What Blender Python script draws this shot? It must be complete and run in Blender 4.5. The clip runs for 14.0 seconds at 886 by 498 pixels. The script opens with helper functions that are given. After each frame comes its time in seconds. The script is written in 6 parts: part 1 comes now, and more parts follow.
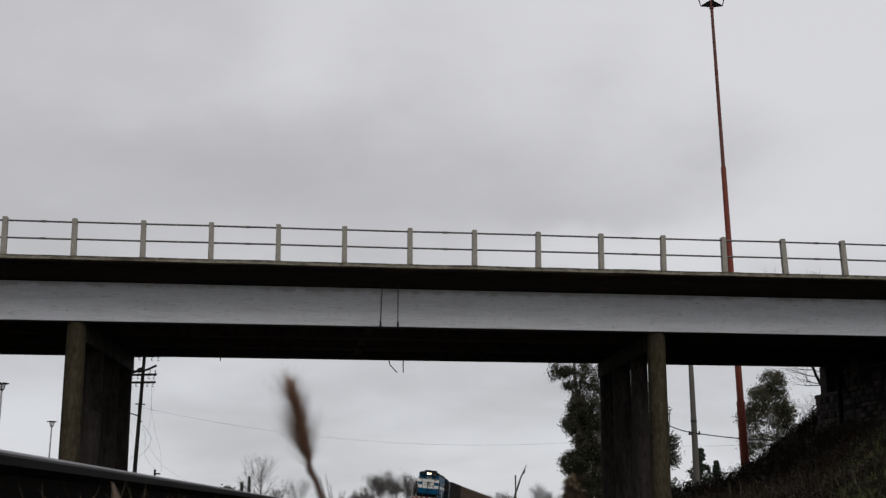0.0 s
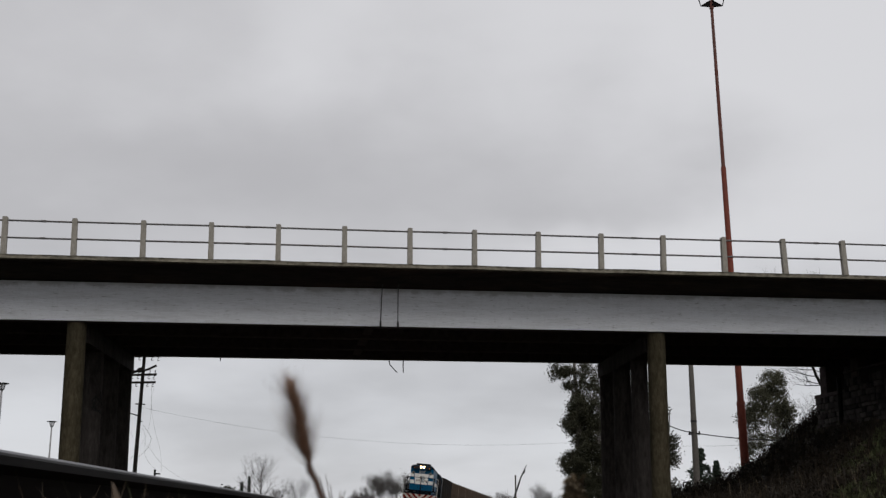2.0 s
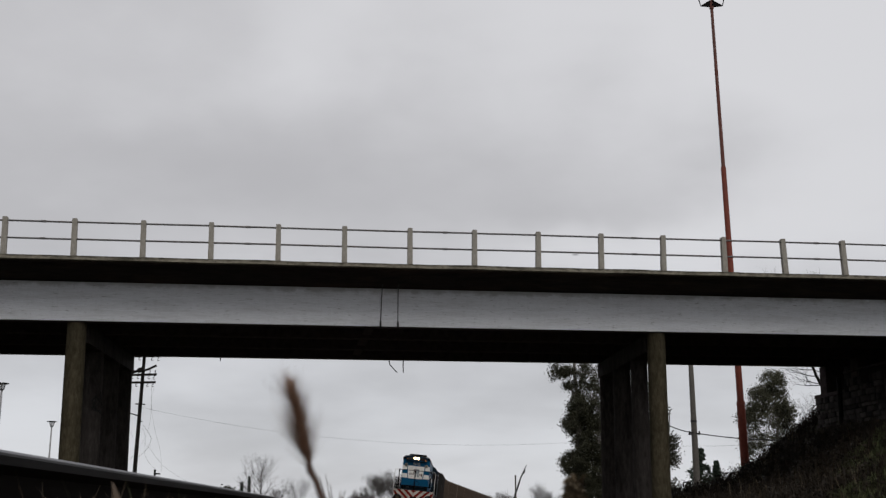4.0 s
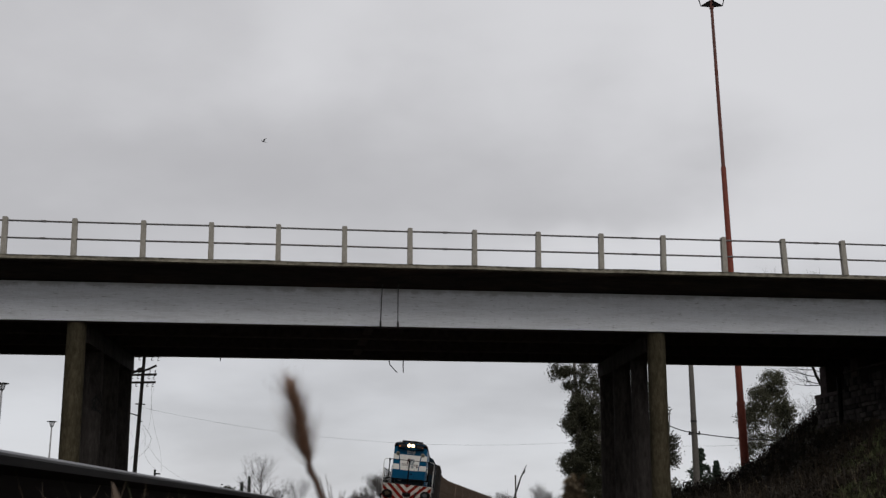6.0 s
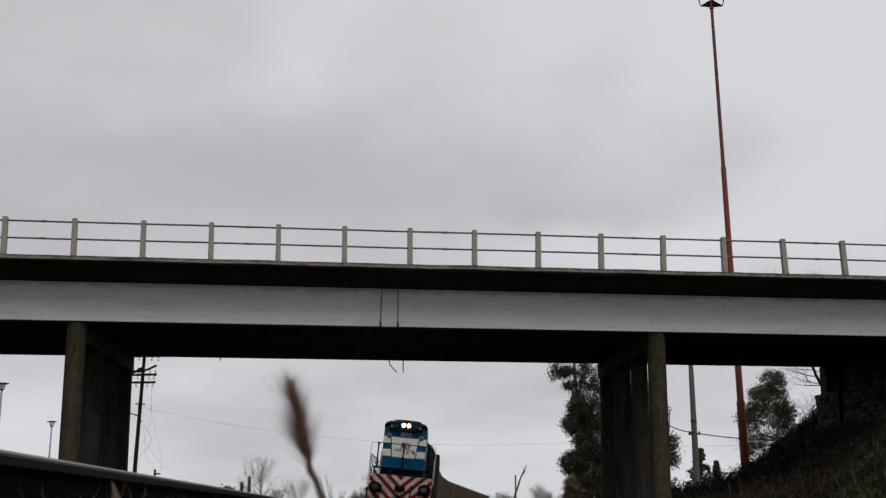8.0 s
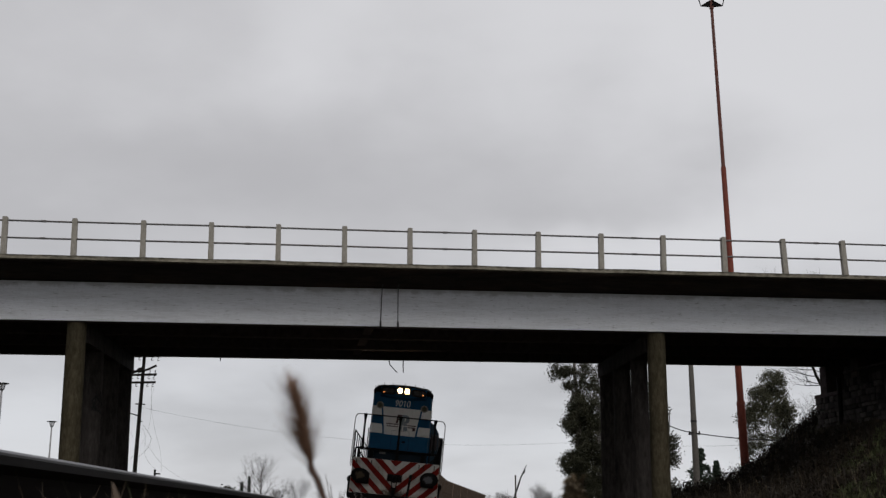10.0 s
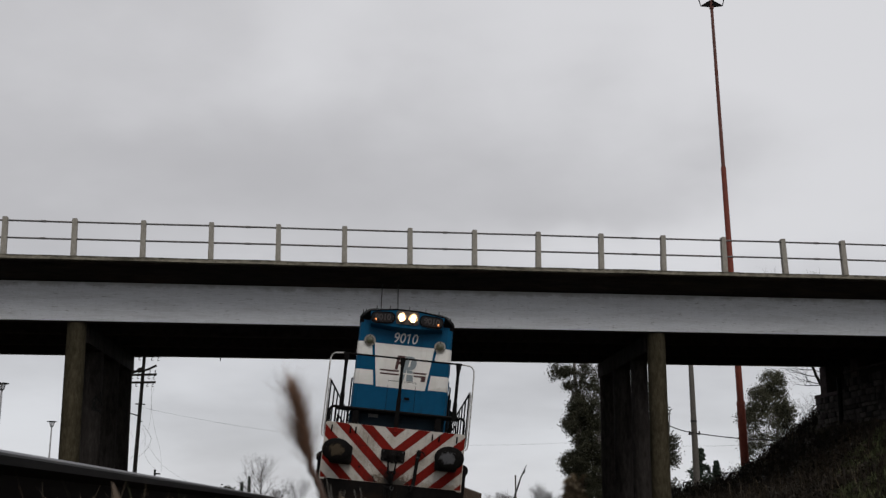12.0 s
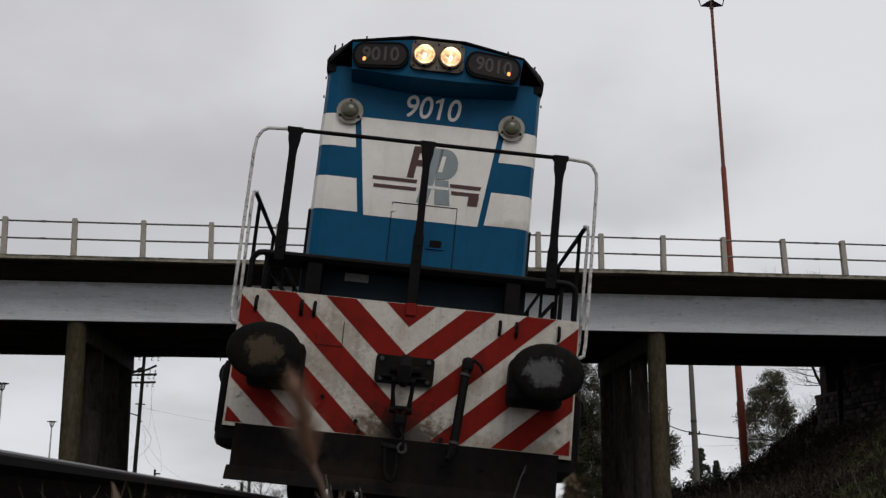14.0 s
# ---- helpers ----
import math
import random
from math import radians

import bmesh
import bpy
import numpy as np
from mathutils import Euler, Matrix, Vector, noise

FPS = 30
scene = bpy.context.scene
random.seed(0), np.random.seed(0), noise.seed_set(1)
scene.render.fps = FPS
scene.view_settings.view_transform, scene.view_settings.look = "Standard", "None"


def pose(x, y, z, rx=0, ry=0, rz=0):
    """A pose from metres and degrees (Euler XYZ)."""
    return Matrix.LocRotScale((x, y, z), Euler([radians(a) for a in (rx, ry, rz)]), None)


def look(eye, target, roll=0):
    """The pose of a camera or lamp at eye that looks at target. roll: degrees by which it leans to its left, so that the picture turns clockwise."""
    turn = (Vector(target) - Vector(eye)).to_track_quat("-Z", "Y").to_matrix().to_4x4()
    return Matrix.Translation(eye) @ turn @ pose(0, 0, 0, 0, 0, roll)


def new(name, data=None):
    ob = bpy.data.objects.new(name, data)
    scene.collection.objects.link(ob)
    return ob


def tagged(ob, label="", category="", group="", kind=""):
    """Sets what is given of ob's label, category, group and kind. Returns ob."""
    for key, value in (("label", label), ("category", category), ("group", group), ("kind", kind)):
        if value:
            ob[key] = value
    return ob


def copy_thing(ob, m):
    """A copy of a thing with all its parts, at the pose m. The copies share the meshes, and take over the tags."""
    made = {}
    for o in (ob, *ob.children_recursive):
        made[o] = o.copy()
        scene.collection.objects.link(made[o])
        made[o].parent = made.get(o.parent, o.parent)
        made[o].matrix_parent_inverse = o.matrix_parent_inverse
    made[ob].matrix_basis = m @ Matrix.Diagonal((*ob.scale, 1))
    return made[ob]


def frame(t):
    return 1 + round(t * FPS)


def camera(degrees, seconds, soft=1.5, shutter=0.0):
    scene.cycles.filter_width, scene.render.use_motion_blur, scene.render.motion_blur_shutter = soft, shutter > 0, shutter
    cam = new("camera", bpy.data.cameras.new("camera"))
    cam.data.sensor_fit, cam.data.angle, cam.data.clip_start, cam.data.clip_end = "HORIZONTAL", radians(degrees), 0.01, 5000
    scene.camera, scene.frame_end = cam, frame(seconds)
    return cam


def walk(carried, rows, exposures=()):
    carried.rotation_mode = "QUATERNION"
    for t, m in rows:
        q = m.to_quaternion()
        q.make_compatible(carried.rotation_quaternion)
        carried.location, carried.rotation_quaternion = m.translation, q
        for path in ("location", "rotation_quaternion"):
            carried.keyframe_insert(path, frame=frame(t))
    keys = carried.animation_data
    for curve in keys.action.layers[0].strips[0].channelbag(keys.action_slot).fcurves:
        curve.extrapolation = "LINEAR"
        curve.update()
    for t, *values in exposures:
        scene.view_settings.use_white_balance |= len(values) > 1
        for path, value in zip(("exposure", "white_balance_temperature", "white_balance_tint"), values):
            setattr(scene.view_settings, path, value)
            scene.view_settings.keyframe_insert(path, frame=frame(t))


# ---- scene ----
eye = (-0.066, -0.003, -0.045)
TILT = radians(12.017)
cam = camera(39.05, 14.0, soft=1.35)
cam.data.dof.use_dof = True
cam.data.dof.focus_distance = 10.5
cam.data.dof.aperture_fstop = 20.0
held = look(eye, (eye[0], eye[1] + math.cos(TILT), eye[2] + math.sin(TILT)))
walk(cam, [(0.0, held), (14.0, held)], [(0.0, 0.0), (10.5, 0.0), (12.5, 0.03), (14.0, 0.10)])

# ---- light: an overcast sky and a broad, weak sun ----
SUN_UP, SUN_ROUND = radians(46), radians(165)
world = bpy.data.worlds.new("overcast")
scene.world = world
world.use_nodes = True


def link_nodes(tree, a, out, b, into):
    tree.links.new(a.outputs[out], b.inputs[into])


def make_sky():
    t = world.node_tree
    t.nodes.clear()
    N = t.nodes.new
    co = N("ShaderNodeTexCoord")
    sep = N("ShaderNodeSeparateXYZ")
    link_nodes(t, co, "Generated", sep, 0)
    up = N("ShaderNodeMath"); up.operation = "MAXIMUM"; up.inputs[1].default_value = 0.0
    link_nodes(t, sep, "Z", up, 0)
    lift = N("ShaderNodeMath"); lift.operation = "ADD"; lift.inputs[1].default_value = 0.26
    link_nodes(t, up, 0, lift, 0)
    flat = N("ShaderNodeVectorMath"); flat.operation = "DIVIDE"
    link_nodes(t, co, "Generated", flat, 0)
    link_nodes(t, lift, 0, flat, 1)
    big = N("ShaderNodeTexNoise"); big.inputs["Scale"].default_value = 0.8; big.inputs["Detail"].default_value = 5; big.inputs["Roughness"].default_value = 0.45; big.inputs["Distortion"].default_value = 0.6
    link_nodes(t, flat, 0, big, "Vector")
    fine = N("ShaderNodeTexNoise"); fine.inputs["Scale"].default_value = 3.4; fine.inputs["Detail"].default_value = 6; fine.inputs["Roughness"].default_value = 0.5
    link_nodes(t, flat, 0, fine, "Vector")
    both = N("ShaderNodeMix"); both.data_type = "FLOAT"; both.inputs[0].default_value = 0.3
    t.links.new(big.outputs["Fac"], both.inputs[2]); t.links.new(fine.outputs["Fac"], both.inputs[3])
    ramp = N("ShaderNodeValToRGB")
    ramp.color_ramp.interpolation = "EASE"
    e = ramp.color_ramp.elements
    e[0].position, e[0].color = 0.30, (0.478, 0.470, 0.482, 1)
    e[1].position, e[1].color = 0.72, (0.698, 0.694, 0.712, 1)
    # the cloud is thinner towards one side
    sunward = N("ShaderNodeVectorMath"); sunward.operation = "DOT_PRODUCT"
    sunward.inputs[1].default_value = (0.54, 0.29, 0.79)
    link_nodes(t, co, "Generated", sunward, 0)
    thin = N("ShaderNodeMath"); thin.operation = "MULTIPLY_ADD"; thin.inputs[1].default_value, thin.inputs[2].default_value = 0.36, -0.20
    t.links.new(sunward.outputs["Value"], thin.inputs[0])
    cloud = N("ShaderNodeMath"); cloud.operation = "ADD"
    t.links.new(both.outputs[0], cloud.inputs[0]); t.links.new(thin.outputs[0], cloud.inputs[1])
    # and brighter low down, where one looks along under it
    low = N("ShaderNodeMapRange"); low.inputs[1].default_value, low.inputs[2].default_value, low.inputs[3].default_value, low.inputs[4].default_value = 0.02, 0.24, 0.17, 0.0
    link_nodes(t, up, 0, low, 0)
    bright = N("ShaderNodeMath"); bright.operation = "ADD"
    t.links.new(cloud.outputs[0], bright.inputs[0]); t.links.new(low.outputs[0], bright.inputs[1])
    cloud = bright
    # ragged heavier and thinner masses in the cloud cover ahead
    warp = N("ShaderNodeTexNoise"); warp.inputs["Scale"].default_value = 5.0; warp.inputs["Detail"].default_value = 4; warp.inputs["Roughness"].default_value = 0.55
    link_nodes(t, co, "Generated", warp, "Vector")
    bent = N("ShaderNodeVectorMath"); bent.operation = "MULTIPLY_ADD"; bent.inputs[1].default_value = (0.16, 0.16, 0.10)
    link_nodes(t, warp, "Color", bent, 0); link_nodes(t, co, "Generated", bent, 2)
    for centre, reach, amount in (((0.03, 0.965, 0.262), (0.21, 0.5, 0.085), -0.12), ((-0.20, 0.94, 0.255), (0.16, 0.5, 0.05), -0.05), ((-0.10, 0.92, 0.385), (0.07, 0.4, 0.07), 0.09), ((0.285, 0.89, 0.37), (0.12, 0.4, 0.07), 0.15), ((0.235, 0.915, 0.31), (0.10, 0.5, 0.05), 0.09), ((0.15, 0.965, 0.205), (0.15, 0.5, 0.024), 0.16), ((0.30, 0.93, 0.22), (0.10, 0.5, 0.05), 0.08), ((-0.27, 0.91, 0.35), (0.10, 0.4, 0.09), 0.03), ((-0.33, 0.94, 0.08), (0.12, 0.5, 0.06), 0.10)):
        mp = N("ShaderNodeMapping"); mp.vector_type = "TEXTURE"
        mp.inputs["Location"].default_value, mp.inputs["Scale"].default_value = Vector(centre) + Vector((0.08, 0.08, 0.05)), reach
        link_nodes(t, bent, 0, mp, 0)
        far = N("ShaderNodeVectorMath"); far.operation = "LENGTH"
        link_nodes(t, mp, 0, far, 0)
        fade = N("ShaderNodeMapRange"); fade.interpolation_type = "SMOOTHERSTEP"
        fade.inputs[1].default_value, fade.inputs[2].default_value, fade.inputs[3].default_value, fade.inputs[4].default_value = 0.1, 1.5, amount, 0.0
        t.links.new(far.outputs["Value"], fade.inputs[0])
        heavier = N("ShaderNodeMath"); heavier.operation = "ADD"
        t.links.new(cloud.outputs[0], heavier.inputs[0]); t.links.new(fade.outputs[0], heavier.inputs[1])
        cloud = heavier
    t.links.new(cloud.outputs[0], ramp.inputs[0])
    clear = N("ShaderNodeTexSky"); clear.sky_type = "NISHITA"; clear.sun_disc = False
    clear.sun_elevation, clear.sun_rotation = SUN_UP, SUN_ROUND
    dim = N("ShaderNodeVectorMath"); dim.operation = "SCALE"; dim.inputs["Scale"].default_value = 0.1
    link_nodes(t, clear, 0, dim, 0)
    cover = N("ShaderNodeMix"); cover.data_type = "RGBA"; cover.inputs[0].default_value = 0.94
    t.links.new(dim.outputs[0], cover.inputs[6]); t.links.new(ramp.outputs[0], cover.inputs[7])
    back = N("ShaderNodeBackground"); back.inputs["Strength"].default_value = 1.0
    # the far cloud is a little bluer
    cool = N("ShaderNodeMix"); cool.data_type = "RGBA"; cool.blend_type = "MULTIPLY"; cool.inputs[7].default_value = (0.980, 1.0, 1.026, 1)
    deep = N("ShaderNodeMapRange"); deep.inputs[1].default_value, deep.inputs[2].default_value, deep.inputs[3].default_value, deep.inputs[4].default_value = 0.06, 0.22, 1.0, 0.0
    link_nodes(t, up, 0, deep, 0); link_nodes(t, deep, 0, cool, 0)
    t.links.new(cover.outputs[2], cool.inputs[6])
    t.links.new(cool.outputs[2], back.inputs["Color"])
    out = N("ShaderNodeOutputWorld")
    link_nodes(t, back, 0, out, 0)


make_sky()
sun = new("sun", bpy.data.lights.new("sun", "SUN"))
sun.data.energy, sun.data.angle, sun.data.color = 0.95, radians(30), (1.0, 0.97, 0.92)
sun.matrix_world = look((0, 0, 40), Vector((0, 0, 40)) - 10 * Vector((math.sin(SUN_ROUND) * math.cos(SUN_UP), math.cos(SUN_ROUND) * math.cos(SUN_UP), math.sin(SUN_UP))))


# ---- materials ----
def surface(name, a, b, rough=0.7, metal=0.0, grain=8.0, stain=1.2, stain_col=None, stain_amt=0.35, bump=0.15, stretch=(1, 1, 1), coat=0.0, per_piece=0.0, spec=0.35):
    """Two tones mixed by grain, stains with a shape of their own over them, and fine relief. Scales are per metre."""
    m = bpy.data.materials.new(name)
    m.use_nodes = True
    t = m.node_tree
    N = t.nodes.new
    bsdf = t.nodes["Principled BSDF"]
    co = N("ShaderNodeTexCoord")
    mp = N("ShaderNodeMapping"); mp.inputs["Scale"].default_value = stretch
    link_nodes(t, co, "Object", mp, 0)
    g = N("ShaderNodeTexNoise"); g.inputs["Scale"].default_value = grain; g.inputs["Detail"].default_value = 6; g.inputs["Roughness"].default_value = 0.65
    link_nodes(t, mp, 0, g, "Vector")
    s = N("ShaderNodeTexNoise"); s.inputs["Scale"].default_value = stain; s.inputs["Detail"].default_value = 8; s.inputs["Roughness"].default_value = 0.7; s.inputs["Distortion"].default_value = 0.4
    link_nodes(t, mp, 0, s, "Vector")
    mix = N("ShaderNodeMix"); mix.data_type = "RGBA"
    mix.inputs[6].default_value, mix.inputs[7].default_value = (*a, 1), (*b, 1)
    sharp = N("ShaderNodeMapRange"); sharp.inputs[1].default_value, sharp.inputs[2].default_value = 0.3, 0.7
    link_nodes(t, g, "Fac", sharp, 0)
    link_nodes(t, sharp, 0, mix, 0)
    last = mix.outputs[2]
    sm = N("ShaderNodeMapRange"); sm.inputs[1].default_value, sm.inputs[2].default_value, sm.inputs[4].default_value = 0.48, 0.72, stain_amt
    link_nodes(t, s, "Fac", sm, 0)
    over = N("ShaderNodeMix"); over.data_type = "RGBA"
    c = stain_col or tuple(v * 0.45 for v in a)
    over.inputs[7].default_value = (*c, 1)
    t.links.new(last, over.inputs[6]); t.links.new(sm.outputs[0], over.inputs[0])
    last = over.outputs[2]
    if per_piece:
        info = N("ShaderNodeObjectInfo")
        geo = N("ShaderNodeNewGeometry")
        add = N("ShaderNodeMath"); add.operation = "ADD"
        t.links.new(info.outputs["Random"], add.inputs[0]); t.links.new(geo.outputs["Random Per Island"], add.inputs[1])
        fr = N("ShaderNodeMath"); fr.operation = "FRACT"
        t.links.new(add.outputs[0], fr.inputs[0])
        mr = N("ShaderNodeMapRange"); mr.inputs[3].default_value, mr.inputs[4].default_value = 1 - per_piece, 1 + per_piece
        t.links.new(fr.outputs[0], mr.inputs[0])
        hv = N("ShaderNodeHueSaturation")
        t.links.new(mr.outputs[0], hv.inputs["Value"]); t.links.new(last, hv.inputs["Color"])
        last = hv.outputs[0]
    t.links.new(last, bsdf.inputs["Base Color"])
    rr = N("ShaderNodeMapRange"); rr.inputs[3].default_value, rr.inputs[4].default_value = max(0.05, rough - 0.12), min(1, rough + 0.12)
    link_nodes(t, s, "Fac", rr, 0)
    link_nodes(t, rr, 0, bsdf, "Roughness")
    bsdf.inputs["Metallic"].default_value = metal
    bsdf.inputs["Coat Weight"].default_value = coat
    bsdf.inputs["Specular IOR Level"].default_value = spec
    if bump:
        bp = N("ShaderNodeBump"); bp.inputs["Strength"].default_value = bump; bp.inputs["Distance"].default_value = 0.02
        link_nodes(t, g, "Fac", bp, "Height")
        link_nodes(t, bp, 0, bsdf, "Normal")
    return m


def stained(m, colour, centre, reach, ragged=1.4, grain=9.0, amount=0.9, speck=0.0, streak=0.0, edge=0.6, fleck=0.0):
    """Lays a ragged patch round a centre, and fine specks and drips, over a surface; lengths in metres."""
    t = m.node_tree
    N = t.nodes.new
    bsdf = t.nodes["Principled BSDF"]
    last = bsdf.inputs["Base Color"].links[0].from_socket
    co = N("ShaderNodeTexCoord")
    mp = N("ShaderNodeMapping"); mp.vector_type = "TEXTURE"
    mp.inputs["Location"].default_value, mp.inputs["Scale"].default_value = centre, reach
    link_nodes(t, co, "Object", mp, 0)
    far = N("ShaderNodeVectorMath"); far.operation = "LENGTH"
    link_nodes(t, mp, 0, far, 0)
    n = N("ShaderNodeTexNoise"); n.inputs["Scale"].default_value = grain; n.inputs["Detail"].default_value = 9; n.inputs["Roughness"].default_value = 0.75
    link_nodes(t, co, "Object", n, "Vector")
    ma = N("ShaderNodeMath"); ma.operation = "MULTIPLY_ADD"; ma.inputs[1].default_value = ragged * 2
    link_nodes(t, n, "Fac", ma, 0); t.links.new(far.outputs["Value"], ma.inputs[2])
    mr = N("ShaderNodeMapRange")
    mr.inputs[1].default_value, mr.inputs[2].default_value, mr.inputs[3].default_value, mr.inputs[4].default_value = ragged + 0.75 - edge / 2, ragged + 0.75 + edge / 2, amount, 0.0
    link_nodes(t, ma, 0, mr, 0)
    def lay(fac, c):
        nonlocal last
        mix = N("ShaderNodeMix"); mix.data_type = "RGBA"
        mix.inputs[7].default_value = (*c, 1)
        t.links.new(last, mix.inputs[6]); t.links.new(fac, mix.inputs[0])
        last = mix.outputs[2]
    lay(mr.outputs[0], colour)
    for amt, scale, stretch, lo, hi in ((speck, 42.0, (1, 1, 1), 0.60, 0.66), (streak, 9.0, (1.6, 1, 0.13), 0.52, 0.78), (fleck, 24.0, (0.16, 1, 1.3), 0.60, 0.72)):
        if amt:
            st = N("ShaderNodeMapping"); st.inputs["Scale"].default_value = stretch
            link_nodes(t, co, "Object", st, 0)
            q = N("ShaderNodeTexNoise"); q.inputs["Scale"].default_value = scale; q.inputs["Detail"].default_value = 5; q.inputs["Roughness"].default_value = 0.6
            link_nodes(t, st, 0, q, "Vector")
            r = N("ShaderNodeMapRange"); r.inputs[1].default_value, r.inputs[2].default_value, r.inputs[4].default_value = lo, hi, amt
            link_nodes(t, q, "Fac", r, 0)
            lay(r.outputs[0], tuple(v * 0.7 for v in colour))
    t.links.new(last, bsdf.inputs["Base Color"])
    return m


def leafy(name, a, b, amount=0.45):
    m = surface(name, a, b, 0.65, 0, 3.0, 0.6, None, 0.2, 0, per_piece=amount)
    m.node_tree.nodes["Principled BSDF"].inputs["Specular IOR Level"].default_value = 0.25
    return m


def glowing(name, colour, strength, base=0.12, flute=0.0):
    m = bpy.data.materials.new(name)
    m.use_nodes = True
    b = m.node_tree.nodes["Principled BSDF"]
    b.inputs["Base Color"].default_value = (*(v * base for v in colour), 1)
    b.inputs["Emission Color"].default_value = (*colour, 1)
    b.inputs["Emission Strength"].default_value = strength
    if flute:
        # fluted glass scatters the light in uneven sparkles
        t = m.node_tree
        co = t.nodes.new("ShaderNodeTexCoord")
        v = t.nodes.new("ShaderNodeTexNoise"); v.inputs["Scale"].default_value = flute; v.inputs["Detail"].default_value = 3
        link_nodes(t, co, "Object", v, "Vector")
        r = t.nodes.new("ShaderNodeMapRange")
        r.inputs[1].default_value, r.inputs[2].default_value, r.inputs[3].default_value, r.inputs[4].default_value = 0.40, 0.68, strength * 0.25, strength * 3.2
        link_nodes(t, v, "Fac", r, 0)
        link_nodes(t, r, 0, b, "Emission Strength")
    return m


M_BEAM = stained(surface("white_painted_concrete", (0.645, 0.655, 0.68), (0.75, 0.76, 0.79), 0.85, 0, 10, 1.3, (0.42, 0.415, 0.41), 0.5, 0.12, (0.5, 1, 5), spec=0.1), (0.22, 0.205, 0.185), (-4, 1.2, 5.9), (30, 1, 0.16), 1.4, 3.0, 0.5, 0.25, 0.08, 0.6, 0.95)
# pier concrete far below its own tone: shade is put into the colour
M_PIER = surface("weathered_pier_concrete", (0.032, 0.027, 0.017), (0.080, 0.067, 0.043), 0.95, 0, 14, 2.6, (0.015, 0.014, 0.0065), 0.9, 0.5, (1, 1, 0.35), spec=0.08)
# same concrete for inner columns, toned darker for the shade under the deck
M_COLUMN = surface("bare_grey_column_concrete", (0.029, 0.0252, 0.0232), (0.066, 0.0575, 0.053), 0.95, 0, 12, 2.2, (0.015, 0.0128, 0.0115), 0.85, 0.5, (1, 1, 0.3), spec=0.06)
# sooty tone taken darker, so shade below the deck sits in the colour
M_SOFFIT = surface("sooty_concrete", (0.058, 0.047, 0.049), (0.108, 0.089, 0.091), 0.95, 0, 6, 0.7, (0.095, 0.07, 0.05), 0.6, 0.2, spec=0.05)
# near-black base puts the overhang's shade into the colour, brown stains on top
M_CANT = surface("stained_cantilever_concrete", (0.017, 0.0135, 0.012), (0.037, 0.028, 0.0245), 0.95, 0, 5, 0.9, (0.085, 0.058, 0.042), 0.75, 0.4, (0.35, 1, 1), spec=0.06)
M_EDGE = stained(surface("mossy_deck_edge", (0.13, 0.115, 0.085), (0.27, 0.245, 0.195), 0.95, 0, 13, 1.6, (0.03, 0.028, 0.018), 0.95, 0.5, (0.5, 1, 1)), (0.022, 0.02, 0.013), (-2, 0.0, 6.32), (40, 3, 0.07), 1.6, 5.0, 0.8, 0.6, 0.3)
M_POST = surface("cast_concrete_post", (0.25, 0.235, 0.20), (0.36, 0.335, 0.295), 0.9, 0, 18, 5, (0.10, 0.085, 0.068), 0.7, 0.35, (1, 1, 0.4))
M_TUBE = surface("dull_grey_pipe", (0.10, 0.10, 0.10), (0.17, 0.165, 0.16), 0.6, 0.4, 20, 3, (0.12, 0.07, 0.04), 0.5, 0.1)
M_ASPHALT = surface("asphalt", (0.045, 0.045, 0.046), (0.065, 0.064, 0.062), 0.9, 0, 40, 0.5, None, 0.4, 0.4)
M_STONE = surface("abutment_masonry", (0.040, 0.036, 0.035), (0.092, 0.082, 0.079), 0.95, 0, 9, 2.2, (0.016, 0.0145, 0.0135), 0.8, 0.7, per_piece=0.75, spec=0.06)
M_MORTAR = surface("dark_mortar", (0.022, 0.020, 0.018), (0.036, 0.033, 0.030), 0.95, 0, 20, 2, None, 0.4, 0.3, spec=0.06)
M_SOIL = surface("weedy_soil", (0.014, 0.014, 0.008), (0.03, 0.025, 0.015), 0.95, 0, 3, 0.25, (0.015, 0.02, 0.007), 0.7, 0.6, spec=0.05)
M_BALLAST = surface("ballast_stone", (0.085, 0.075, 0.066), (0.19, 0.17, 0.15), 0.95, 0, 12, 0.9, (0.08, 0.05, 0.03), 0.6, 0.5, per_piece=0.35)
# rail body near black: shade below the head is part of its colour
M_RAIL = surface("dark_rusted_rail", (0.0032, 0.003, 0.003), (0.0065, 0.0057, 0.0053), 0.85, 0, 25, 2, (0.012, 0.008, 0.006), 0.5, 0.2, (1, 0.1, 1), spec=0.02)
M_RUNNING = surface("worn_rail_head", (0.15, 0.15, 0.16), (0.23, 0.23, 0.24), 0.45, 0.9, 30, 3, (0.16, 0.13, 0.11), 0.5, 0.05, (1, 0.05, 1))
M_HEAD = surface("rail_head_side", (0.0042, 0.0042, 0.0047), (0.0095, 0.0092, 0.0098), 0.55, 0.1, 40, 3, (0.005, 0.0048, 0.0046), 0.5, 0.08, (1, 0.06, 1), spec=0.09)
M_SLEEPER = surface("old_hardwood_sleeper", (0.07, 0.055, 0.045), (0.14, 0.115, 0.095), 0.9, 0, 12, 2, None, 0.5, 0.5, (3, 0.4, 3), per_piece=0.3)
M_BLUE = stained(surface("locomotive_blue_paint", (0.0012, 0.060, 0.132), (0.002, 0.075, 0.162), 0.42, 0, 5, 1.1, (0.003, 0.052, 0.105), 0.45, 0.04, spec=0.10), (0.008, 0.035, 0.06), (0.5, 0.5, 1.85), (0.5, 1, 0.12), 1.3, 10.0, 0.5, 0.35, 0.3)
